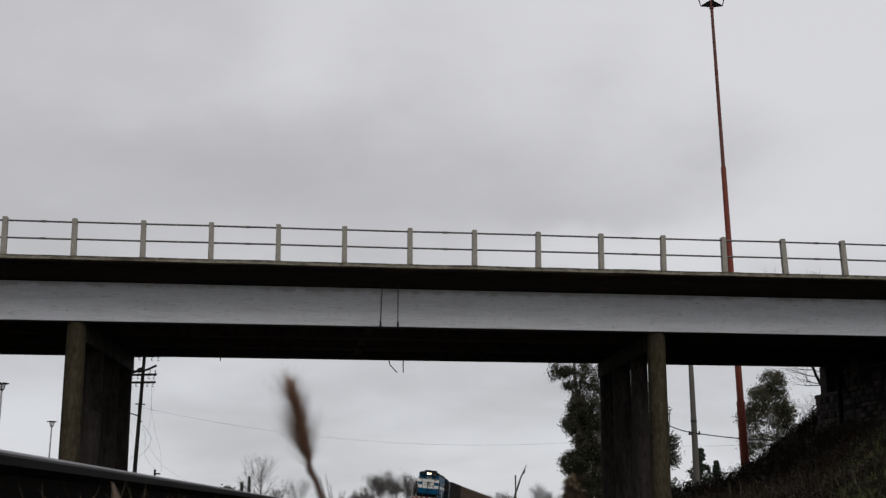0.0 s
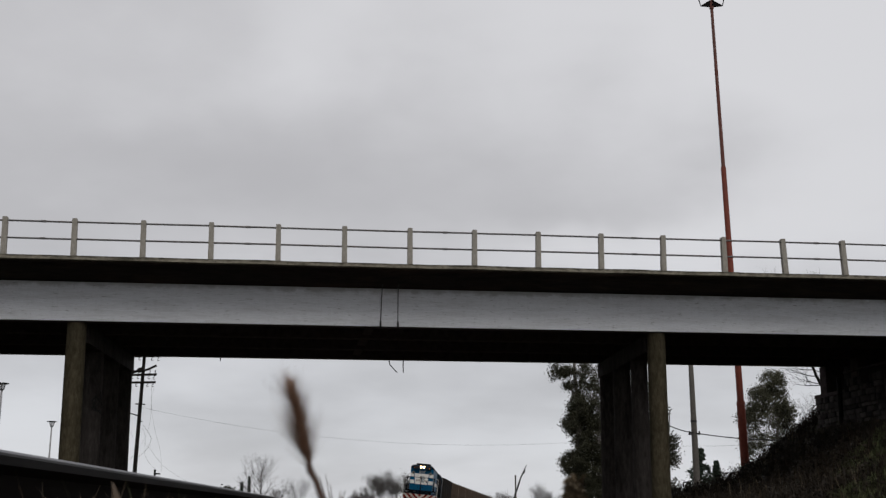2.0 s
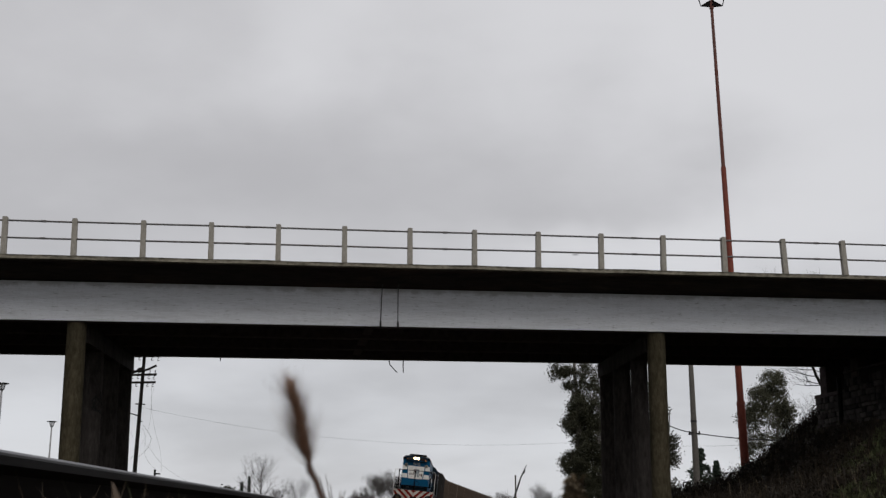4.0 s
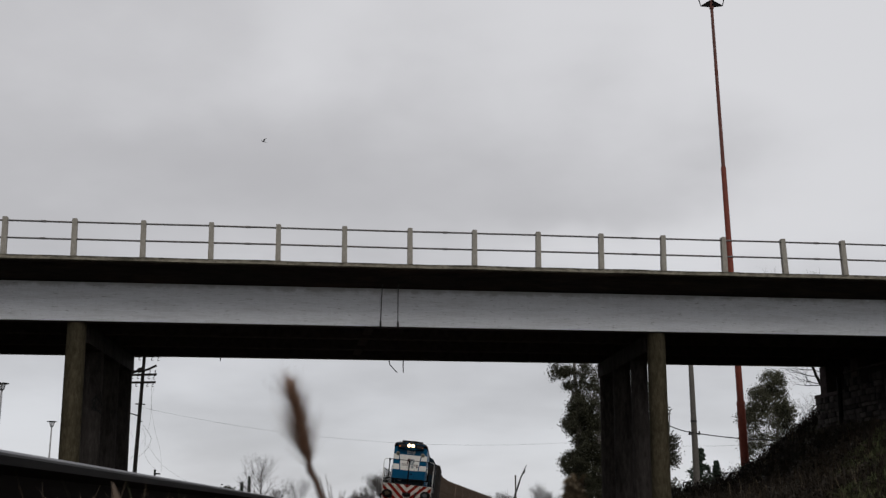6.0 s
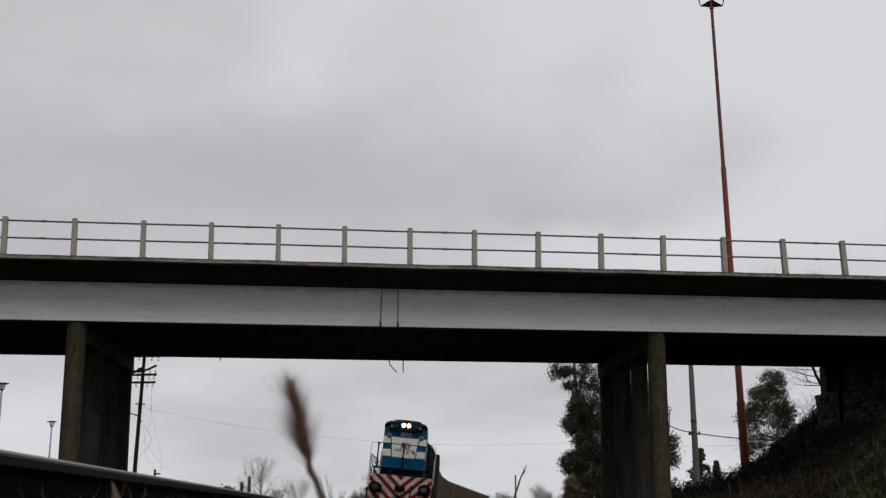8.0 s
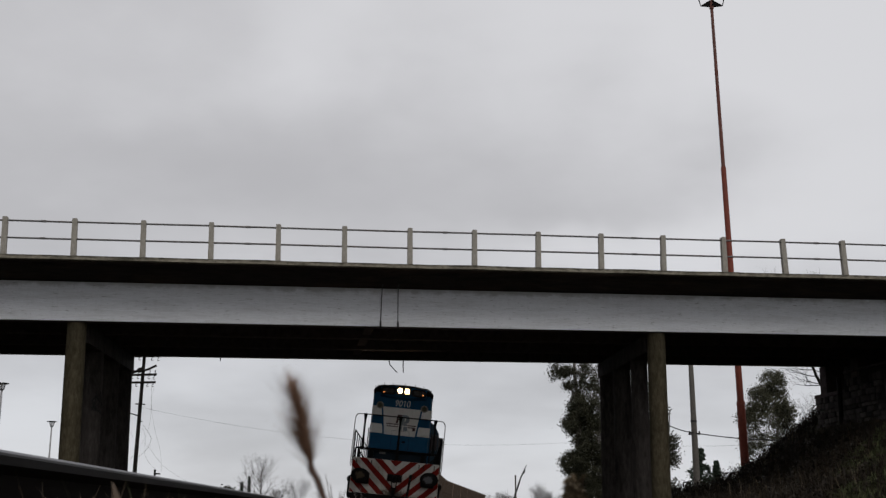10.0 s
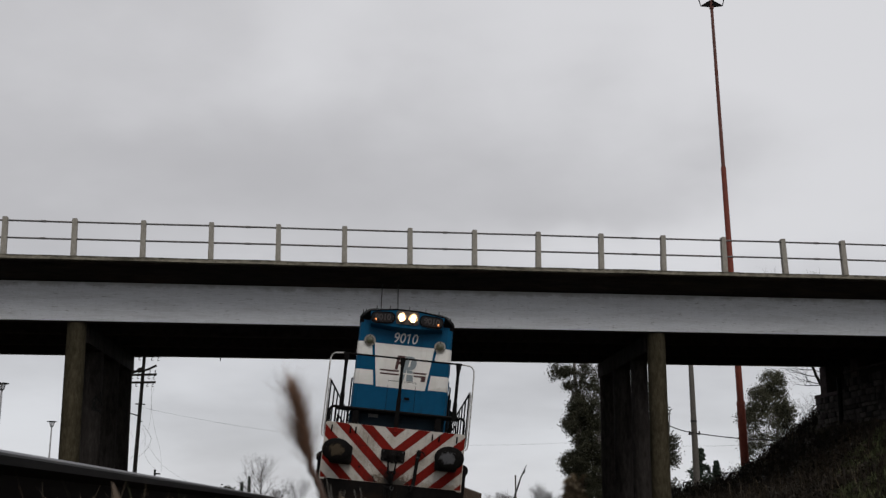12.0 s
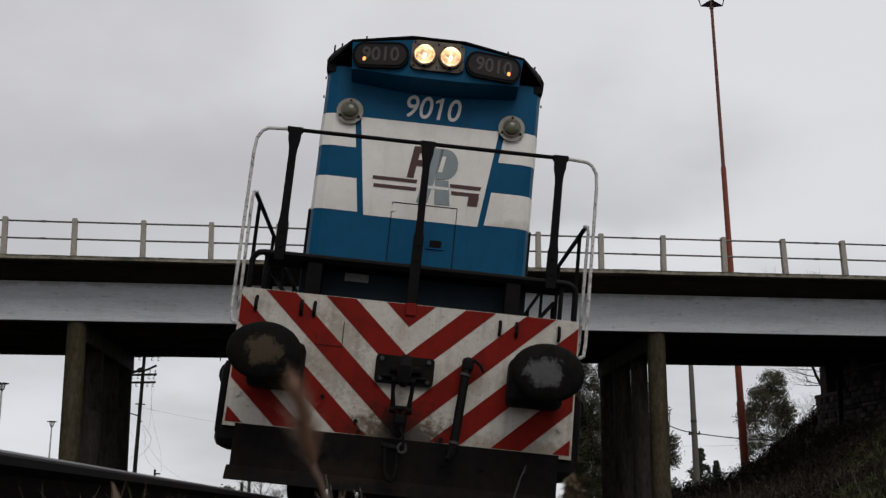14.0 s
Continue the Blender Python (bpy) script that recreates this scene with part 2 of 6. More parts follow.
M_WHITE = stained(surface("locomotive_white_paint", (0.70, 0.68, 0.645), (0.77, 0.75, 0.715), 0.55, 0, 6, 1.4, (0.54, 0.49, 0.43), 0.45, 0.05, spec=0.2), (0.36, 0.31, 0.25), (0.8, 0.5, 2.35), (0.3, 1, 0.1), 1.2, 10.0, 0.4, 0.10, 0.20)
M_PILOT = stained(stained(surface("scuffed_white_paint", (0.41, 0.38, 0.34), (0.52, 0.49, 0.445), 0.6, 0, 14, 2.6, (0.27, 0.225, 0.17), 0.75, 0.2, spec=0.25), (0.075, 0.052, 0.032), (0.0, 0.0, 0.56), (0.5, 1, 0.21), 1.4, 15.0, 0.95, 0.45, 0.35), (0.16, 0.115, 0.07), (0.95, 0.0, 0.54), (0.6, 1, 0.10), 1.4, 13.0, 0.6)
M_PILOT = stained(M_PILOT, (0.17, 0.14, 0.10), (-0.55, 0.0, 1.12), (0.3, 1, 0.42), 1.5, 26.0, 0.45, 0.0, 0.0, 0.4)
M_PILOT = stained(stained(M_PILOT, (0.045, 0.040, 0.035), (0.10, 0.0, 0.55), (0.24, 1, 0.10), 1.6, 22.0, 0.9), (0.010, 0.009, 0.008), (-0.03, 0.0, 0.59), (0.13, 1, 0.17), 1.0, 14.0, 0.9)
M_RED = stained(surface("warning_stripe_red", (0.135, 0.0082, 0.0050), (0.18, 0.011, 0.0070), 0.7, 0, 12, 2.4, (0.075, 0.009, 0.0065), 0.7, 0.1, spec=0.08), (0.03, 0.010, 0.007), (0.0, 0.0, 0.58), (0.5, 1, 0.25), 1.5, 15.0, 0.7, 0.25, 0.35)
M_RED = stained(M_RED, (0.010, 0.009, 0.008), (-0.03, 0.0, 0.59), (0.13, 1, 0.17), 1.0, 14.0, 0.9)
M_BLACK = surface("black_enamel", (0.0028, 0.0024, 0.0026), (0.0054, 0.0048, 0.0048), 0.55, 0, 14, 3, (0.012, 0.0095, 0.008), 0.5, 0.15, spec=0.06)
M_IRON = surface("greasy_cast_iron", (0.0036, 0.0033, 0.0033), (0.0078, 0.0071, 0.0068), 0.6, 0, 15, 3, (0.015, 0.011, 0.0085), 0.5, 0.3, spec=0.06)
M_PLOUGH = stained(surface("rusty_plough_plate", (0.0036, 0.0033, 0.0033), (0.0075, 0.0066, 0.0064), 0.75, 0, 10, 2.2, (0.015, 0.010, 0.007), 0.6, 0.3, spec=0.06), (0.032, 0.019, 0.012), (-0.3, 0.0, 0.24), (0.5, 1, 0.1), 1.5, 9.0, 0.3, 0.2, 0.2)
M_WORN = stained(surface("black_buffer_face", (0.003, 0.0029, 0.0028), (0.008, 0.0075, 0.007), 0.7, 0.0, 22, 6, (0.014, 0.011, 0.0095), 0.5, 0.5, spec=0.05), (0.095, 0.095, 0.10), (1.015, -0.57, 1.075), (0.185, 0.3, 0.13), 1.0, 9.0, 0.75, 0, 0, 0.28)
M_FERRULE = surface("dull_hose_ferrule", (0.03, 0.03, 0.031), (0.06, 0.059, 0.058), 0.55, 0.2, 22, 6, (0.015, 0.013, 0.012), 0.8, 0.2, spec=0.2)
M_TAN = stained(surface("greasy_buffer_face", (0.003, 0.0029, 0.0028), (0.0075, 0.007, 0.0066), 0.7, 0.0, 22, 6, (0.014, 0.011, 0.0085), 0.5, 0.5, spec=0.05), (0.06, 0.046, 0.03), (-1.03, -0.57, 1.025), (0.165, 0.3, 0.135), 1.0, 10.0, 0.85, 0, 0, 0.3)
M_RAILING = stained(surface("chipped_white_tube", (0.46, 0.45, 0.435), (0.58, 0.57, 0.55), 0.55, 0, 20, 16, (0.05, 0.04, 0.034), 0.9, 0.1), (0.03, 0.024, 0.02), (0, 0, 1.5), (2, 1, 0.15), 1.5, 20.0, 0.6, 0.95)
M_GREY = surface("grey_logo_paint", (0.20, 0.235, 0.25), (0.245, 0.28, 0.295), 0.5, 0, 6, 2, None, 0.25, 0.03)
M_MAROON = surface("maroon_logo_paint", (0.05, 0.019, 0.017), (0.07, 0.025, 0.022), 0.5, 0, 6, 2, None, 0.25, 0.03)
M_DIGIT = surface("number_white", (0.62, 0.61, 0.59), (0.7, 0.69, 0.67), 0.5, 0, 8, 3, None, 0.15, 0.03)
M_BOARD = surface("number_board_glass", (0.010, 0.0085, 0.009), (0.016, 0.013, 0.0135), 0.35, 0, 8, 3, (0.035, 0.022, 0.018), 0.4, 0.03, spec=0.18)
M_DIMDIGIT = surface("number_board_digit", (0.038, 0.031, 0.030), (0.062, 0.051, 0.048), 0.5, 0, 8, 3, None, 0.3, 0)
M_PLATE = surface("lamp_plate_alloy", (0.085, 0.068, 0.055), (0.15, 0.122, 0.10), 0.6, 0.3, 16, 5, (0.03, 0.02, 0.016), 0.6, 0.1)
M_LENS = surface("greenish_marker_lens", (0.062, 0.066, 0.038), (0.092, 0.092, 0.056), 0.3, 0, 10, 4, None, 0.3, 0.02, coat=0.3)
M_RIM = surface("marker_lamp_rim", (0.22, 0.215, 0.185), (0.31, 0.30, 0.265), 0.6, 0.2, 20, 6, (0.1, 0.08, 0.06), 0.5, 0.15)
M_BEAMLAMP = glowing("headlamp_reflector", (1.0, 0.56, 0.28), 0.20, 0.9, 42.0)
beam_bsdf = M_BEAMLAMP.node_tree.nodes["Principled BSDF"]
beam_bsdf.inputs["Metallic"].default_value, beam_bsdf.inputs["Roughness"].default_value = 1.0, 0.04
beam_bsdf.inputs["Base Color"].default_value = (0.92, 0.76, 0.58, 1)
M_BULB = glowing("headlamp_bulb", (1.0, 0.76, 0.50), 2000.0)
M_GLASS = surface("clear_lamp_glass", (0.96, 0.96, 0.94), (0.98, 0.98, 0.97), 0.14, 0, 40, 8, None, 0.0, 0.0, spec=0.5)
M_GLASS.node_tree.nodes["Principled BSDF"].inputs["Transmission Weight"].default_value = 1.0
M_AMBER = glowing("amber_lamp", (1.0, 0.32, 0.09), 2.0)
M_WAGON = stained(surface("dusty_tan_wagon_paint", (0.15, 0.105, 0.075), (0.29, 0.215, 0.155), 0.85, 0, 4, 0.9, (0.05, 0.034, 0.024), 0.9, 0.1, (1, 1, 0.35)), (0.06, 0.045, 0.035), (0, 0, 3.6), (9, 40, 0.5), 1.5, 2.0, 0.6, 0, 0.5)
M_WAGONRIB = surface("rusty_wagon_rib", (0.05, 0.034, 0.024), (0.10, 0.07, 0.05), 0.85, 0, 6, 1.2, (0.03, 0.02, 0.014), 0.6, 0.1)
M_DARKWAGON = surface("dark_grimy_wagon_paint", (0.018, 0.017, 0.017), (0.032, 0.029, 0.027), 0.8, 0, 5, 0.8, (0.05, 0.036, 0.025), 0.5, 0.1, (1, 1, 0.5), spec=0.1)
# locomotive blue taken near black, with the cab's shade in the paint
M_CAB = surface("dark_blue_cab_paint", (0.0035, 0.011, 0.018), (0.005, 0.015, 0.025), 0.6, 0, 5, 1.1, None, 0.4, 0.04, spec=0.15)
M_MAST = surface("red_oxide_mast", (0.155, 0.032, 0.019), (0.22, 0.051, 0.03), 0.6, 0.1, 9, 0.9, (0.10, 0.05, 0.038), 0.55, 0.1)
M_MASTTOP = surface("dull_red_mast_paint", (0.11, 0.036, 0.026), (0.155, 0.052, 0.038), 0.6, 0.1, 9, 0.5, (0.10, 0.075, 0.06), 0.6, 0.1)
M_CPOLE = surface("spun_concrete_pole", (0.105, 0.095, 0.085), (0.16, 0.147, 0.13), 0.9, 0, 9, 1.1, None, 0.4, 0.2)
M_WOOD = surface("tarred_timber_pole", (0.011, 0.010, 0.009), (0.022, 0.019, 0.017), 0.95, 0, 14, 1.5, None, 0.5, 0.3, (2, 2, 0.2), spec=0.1)
M_GALV = surface("galvanised_lamp_post", (0.36, 0.36, 0.365), (0.46, 0.46, 0.465), 0.6, 0.1, 12, 1.5, None, 0.3, 0.05)
M_WIRE = surface("black_cable", (0.02, 0.02, 0.02), (0.03, 0.03, 0.03), 0.6, 0, 10, 2, None, 0.2, 0)
M_BARK = surface("grey_bark", (0.11, 0.10, 0.09), (0.20, 0.185, 0.17), 0.95, 0, 12, 1.5, None, 0.5, 0.5, (2, 2, 0.4))
M_BIRD = surface("grey_bird_plumage", (0.30, 0.30, 0.32), (0.42, 0.42, 0.44), 0.9, 0, 40, 8, None, 0.3, 0)
M_TWIG = surface("bare_twig", (0.085, 0.078, 0.074), (0.14, 0.128, 0.122), 0.95, 0, 6, 1, None, 0.3, 0)
M_LEAF = leafy("dark_evergreen_leaf", (0.030, 0.032, 0.018), (0.060, 0.058, 0.034), 0.25)
M_GUM = leafy("gum_leaf", (0.048, 0.050, 0.031), (0.092, 0.089, 0.056), 0.25)
M_CYPRESS = leafy("cypress_foliage", (0.022, 0.036, 0.024), (0.04, 0.055, 0.035))
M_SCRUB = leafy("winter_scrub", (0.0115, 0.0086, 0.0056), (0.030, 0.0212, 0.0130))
M_GRASS = leafy("green_grass_blade", (0.038, 0.046, 0.019), (0.080, 0.086, 0.038))
M_WITHER = leafy("withered_leaf_brown", (0.12, 0.078, 0.046), (0.20, 0.138, 0.088))
M_DRY = leafy("dry_grass_blade", (0.07, 0.052, 0.032), (0.15, 0.115, 0.072))
M_PLUME = leafy("russet_seed_head", (0.145, 0.080, 0.055), (0.26, 0.158, 0.105), 0.3)
M_STALK = surface("reddish_stalk", (0.062, 0.036, 0.027), (0.10, 0.060, 0.044), 0.8, 0, 60, 12, None, 0.4, 0.1)
M_GRAFFITI = surface("faded_black_spray", (0.008, 0.0075, 0.007), (0.014, 0.013, 0.012), 0.9, 0, 12, 3, None, 0.3, 0)


# ---- mesh helpers ----
def part(name, bm, material, parent=None, label="", smooth=False):
    me = bpy.data.meshes.new(name)
    bm.to_mesh(me)
    bm.free()
    me.materials.append(material)
    if smooth:
        me.shade_smooth()
        me.set_sharp_from_angle(angle=radians(38))
    ob = new(name, me)
    if parent is not None:
        ob.parent = parent
    if label:
        tagged(ob, label)
    return ob


def raw(name, verts, faces, material, parent=None, label="", smooth=False):
    me = bpy.data.meshes.new(name)
    me.from_pydata([tuple(v) for v in verts], [], faces)
    me.materials.append(material)
    if smooth:
        me.shade_smooth()
    me.update()
    ob = new(name, me)
    if parent is not None:
        ob.parent = parent
    if label:
        tagged(ob, label)
    return ob


def thing(name, m, label, category, group="", kind=""):
    ob = new(name)
    ob.empty_display_size = 0.2
    ob.matrix_basis = m
    return tagged(ob, label, category, group, kind)


def again(ob, parent, m, name=None):
    """Another piece on the same mesh."""
    c = new(name or ob.name.split(".")[0], ob.data)
    c.parent = parent
    c.matrix_basis = m
    return c


def box(bm, c, s, rx=0, ry=0, rz=0, bevel=0.0):
    g = bmesh.ops.create_cube(bm, size=1.0)["verts"]
    m = pose(*c, rx, ry, rz) @ Matrix.Diagonal((*s, 1))
    bmesh.ops.transform(bm, matrix=m, verts=g)
    if bevel:
        ed = list({e for v in g for e in v.link_edges})
        bmesh.ops.bevel(bm, geom=ed, offset=bevel, segments=2, affect="EDGES", profile=0.5)
    return bm


def rod(bm, a, b, r0, r1=None, n=10):
    a, b = Vector(a), Vector(b)
    d = b - a
    m = Matrix.Translation((a + b) / 2) @ d.to_track_quat("Z", "Y").to_matrix().to_4x4()
    g = bmesh.ops.create_cone(bm, cap_ends=True, segments=n, radius1=r0, radius2=r0 if r1 is None else r1, depth=d.length)["verts"]
    bmesh.ops.transform(bm, matrix=m, verts=g)
    return bm


def pipe(bm, pts, r, n=8):
    """A bent tube along points."""
    pts = [Vector(p) for p in pts]
    rings = []
    side = None
    for i, p in enumerate(pts):
        d = (pts[min(i + 1, len(pts) - 1)] - pts[max(i - 1, 0)]).normalized()
        if side is None:
            side = d.orthogonal().normalized()
        side = (side - d * side.dot(d)).normalized()
        up = d.cross(side)
        rr = r[i] if isinstance(r, (list, tuple)) else r
        rings.append([bm.verts.new(p + (side * math.cos(k * math.tau / n) + up * math.sin(k * math.tau / n)) * rr) for k in range(n)])
    for a, b in zip(rings, rings[1:]):
        for k in range(n):
            bm.faces.new((a[k], a[(k + 1) % n], b[(k + 1) % n], b[k]))
    bm.faces.new(rings[0][::-1])
    bm.faces.new(rings[-1])
    return bm


def arc(centre, r, a0, a1, n, plane="xz"):
    out = []
    for i in range(n + 1):
        a = radians(a0 + (a1 - a0) * i / n)
        c, s = r * math.cos(a), r * math.sin(a)
        out.append(Vector(centre) + (Vector((c, 0, s)) if plane == "xz" else Vector((c, s, 0)) if plane == "xy" else Vector((0, c, s))))
    return out


def prism(bm, outline, d0, d1, axis="y", bevel=0.0):
    """An outline in (x, z), pushed from y = d0 to d1 (or, axis x, an outline in (y, z) along x; axis z, in (x, y))."""
    def at(u, w, d):
        return (u, d, w) if axis == "y" else (d, u, w) if axis == "x" else (u, w, d)
    a = [bm.verts.new(at(u, w, d0)) for u, w in outline]
    b = [bm.verts.new(at(u, w, d1)) for u, w in outline]
    n = len(a)
    fs = [bm.faces.new(a), bm.faces.new(b[::-1])]
    fs += [bm.faces.new((a[i], b[i], b[(i + 1) % n], a[(i + 1) % n])) for i in range(n)]
    bmesh.ops.recalc_face_normals(bm, faces=fs)
    if bevel:
        bmesh.ops.bevel(bm, geom=list({e for f in fs for e in f.edges}), offset=bevel, segments=2, affect="EDGES", profile=0.5)
    return bm


def B():
    return bmesh.new()


# ---- the line of the track: nearly straight here, bending away to the right ----
CANT = 5.66


def line_x(y):
    if y > 105:
        d = min(y - 105, 30.0)
        return -1.9831 + 0.01583 * d + 0.000986 * d * d + 0.075 * max(0.0, y - 135)
    if y < 0:
        return 0.0037 - 0.0471264 * y
    return 0.00366648 - 0.0471264 * y - 0.000194469 * y ** 2 + 1.26034e-05 * y ** 3 - 1.30632e-07 * y ** 4 + 6.0499e-10 * y ** 5 - 9.90603e-13 * y ** 6


def on_track(y, x, z):
    """A place given along, across and above the canted track."""
    turn = -math.atan(line_x(y + 0.5) - line_x(y - 0.5))
    return Matrix.Translation((line_x(y), y, 0)) @ Euler((0, radians(CANT), turn)).to_matrix().to_4x4() @ Vector((x, 0, z))


# ---- ground ----
BRIDGE = pose(0, 31.84, 0, 0, 0, 7.35)
BRIDGE_BACK = BRIDGE.inverted()


def ground_z(x, y):
    p = BRIDGE_BACK @ Vector((x, y, 0))
    u, v = p.x, p.y
    base = -0.42 + 0.05 * noise.noise((x * 0.3, y * 0.3, 0))
    if abs(x) > 300 or abs(y) > 300:
        return -0.42
    # the road's banks at both ends of the bridge
    away = max(0.0, max(-0.6 - v, v - 10.4))
    right = float(np.interp(u, (5.8, 7.4, 8.97, 10.1, 11.2, 12.8, 13.9, 17.6), (-0.5, -0.05, 0.2, 0.42, 0.78, 1.95, 2.85, 5.95)))
    left = min(5.95, 0.56 * (-22.0 - u))
    h = max(right, left) - 0.52 * away
    if u > 3.5 and v < 14:
        h += 0.12 * noise.noise((x * 0.9, y * 0.9, 3))
    return max(base, h)


def make_ground():
    xs = sorted({round(v, 2) for v in [-1800, -900, -450, -250, -150, -100, -70, -50, -40] + [i for i in range(-36, 0, 2)] + [i * 0.6 for i in range(0, 60)] + [40, 50, 70, 100, 150, 250, 450, 900, 1800]})
    ys = sorted({round(v, 2) for v in [-1200, -500, -200, -100, -50, -20, -8] + [i * 1.0 for i in range(-4, 62)] + [70, 85, 100, 130, 170, 220, 300, 500, 900, 1700, 3000]})
    vs = [(x, y, ground_z(x, y)) for y in ys for x in xs]
    n = len(xs)
    fs = [(j * n + i, j * n + i + 1, (j + 1) * n + i + 1, (j + 1) * n + i) for j in range(len(ys) - 1) for i in range(n - 1)]
    tagged(raw("ground", vs, fs, M_SOIL, smooth=True), "weedy brown and green ground with grassy road banks", "ground", kind="structure")


make_ground()


def make_track():
    ys = [-14 + 2 * i for i in range(140)]
    prof = [(-2.9, -0.62), (-1.75, -0.19), (-0.95, -0.17), (-0.7, -0.185), (0.7, -0.185), (0.95, -0.17), (1.75, -0.19), (2.9, -0.40)]
    vs, fs = [], []
    for y in ys:
        for x, z in prof:
            p = on_track(y, x, z)
            vs.append((p.x, p.y, p.z + 0.012 * noise.noise((p.x * 3, p.y * 3, 0))))
    n = len(prof)
    for j in range(len(ys) - 1):
        for i in range(n - 1):
            fs.append((j * n + i, j * n + i + 1, (j + 1) * n + i + 1, (j + 1) * n + i))
    tagged(raw("ballast_bed", vs, fs, M_BALLAST), "grey-brown weathered ballast under the railway track", "ballast", kind="structure")
    # loose stones
    rng = random.Random(4)
    vs, fs = [], []
    for _ in range(34000):
        y = rng.uniform(-5, 20) if rng.random() < 0.75 else rng.uniform(20, 60)
        x = rng.uniform(-2.15, 2.15)
        if abs(y) < 0.35 and abs(x) < 0.4:
            continue
        r = rng.uniform(0.018, 0.036)
        p = on_track(y, x, -0.185 + r * 0.3 if abs(x) < 1.75 else -0.19 - 0.36 * (abs(x) - 1.75))
        k = len(vs)
        for d in ((1, 0, 0), (-1, 0, 0), (0, 1, 0), (0, -1, 0), (0, 0, 1), (0, 0, -1)):
            vs.append(tuple(p[i] + d[i] * r * rng.uniform(0.7, 1.3) + rng.uniform(-.3, .3) * r for i in range(3)))
        fs += [(k + a, k + b, k + c) for a, b, c in ((0, 2, 4), (2, 1, 4), (1, 3, 4), (3, 0, 4), (2, 0, 5), (1, 2, 5), (3, 1, 5), (0, 3, 5))]
    tagged(raw("ballast_stones", vs, fs, M_BALLAST), "loose angular grey ballast stones between the rails", "ballast", kind="stuff")
    # the rails: foot, web and head, with the worn running band on top
    section = [(-0.062, -0.155), (0.062, -0.155), (0.062, -0.146), (0.012, -0.128), (0.008, -0.048), (0.034, -0.030), (0.036, -0.008), (0.029, -0.001), (-0.029, -0.001), (-0.036, -0.008), (-0.034, -0.030), (-0.008, -0.048), (-0.012, -0.128), (-0.062, -0.146)]
    ys = [-14 + 0.5 * i for i in range(60)] + [16 + 2 * i for i in range(125)]
    for side in (-1, 1):
        rail = thing("running_rail", Matrix(), "rusty flat-bottomed steel rail with a worn bright head and shade-darkened web", "rail", "rails of the track")
        head = [(-0.0372, -0.028), (0.0372, -0.028), (0.0380, -0.010), (0.031, -0.0012), (-0.031, -0.0012), (-0.0380, -0.010)]
        band = [(-0.0345, -0.0075), (-0.0320, -0.0010), (-0.024, 0.0014), (0.024, 0.0014), (0.0315, -0.0010), (0.0340, -0.0045)]
        for name, sec, mt in (("rail_body", section, M_RAIL), ("rail_head", head, M_HEAD), ("running_band", band, M_RUNNING)):
            vs, fs = [], []
            for y in ys:
                vs += [tuple(on_track(y, side * 0.872 + x, z)) for x, z in sec]
            n = len(sec)
            for j in range(len(ys) - 1):
                fs += [(j * n + i, (j + 1) * n + i, (j + 1) * n + (i + 1) % n, j * n + (i + 1) % n) for i in range(n)]
            raw(name, vs, fs, mt, rail)
    bm = B()
    box(bm, (0, 0, 0), (2.75, 0.24, 0.13), bevel=0.012)
    proto = None
    track = thing("sleepers", Matrix(), "row of old hardwood sleepers bedded in the ballast", "sleepers", kind="structure")
    for i in range(150):
        y = -6.2 + 0.62 * i
        turn = -math.atan(line_x(y + 0.5) - line_x(y - 0.5))
        p = on_track(y, 0, -0.222)
        m = Matrix.Translation(p) @ Euler((0, radians(CANT), turn)).to_matrix().to_4x4()
        if proto is None:
            proto = part("sleeper", bm, M_SLEEPER, track)
            proto.matrix_basis = m
        else:
            again(proto, track, m, "sleeper")


make_track()


# ---- the road bridge ----
Z_BOT, Z_TOP, Z_DECK = 4.85, 5.87, 6.24
V_FRONT, V_BACK = 1.25, 8.69


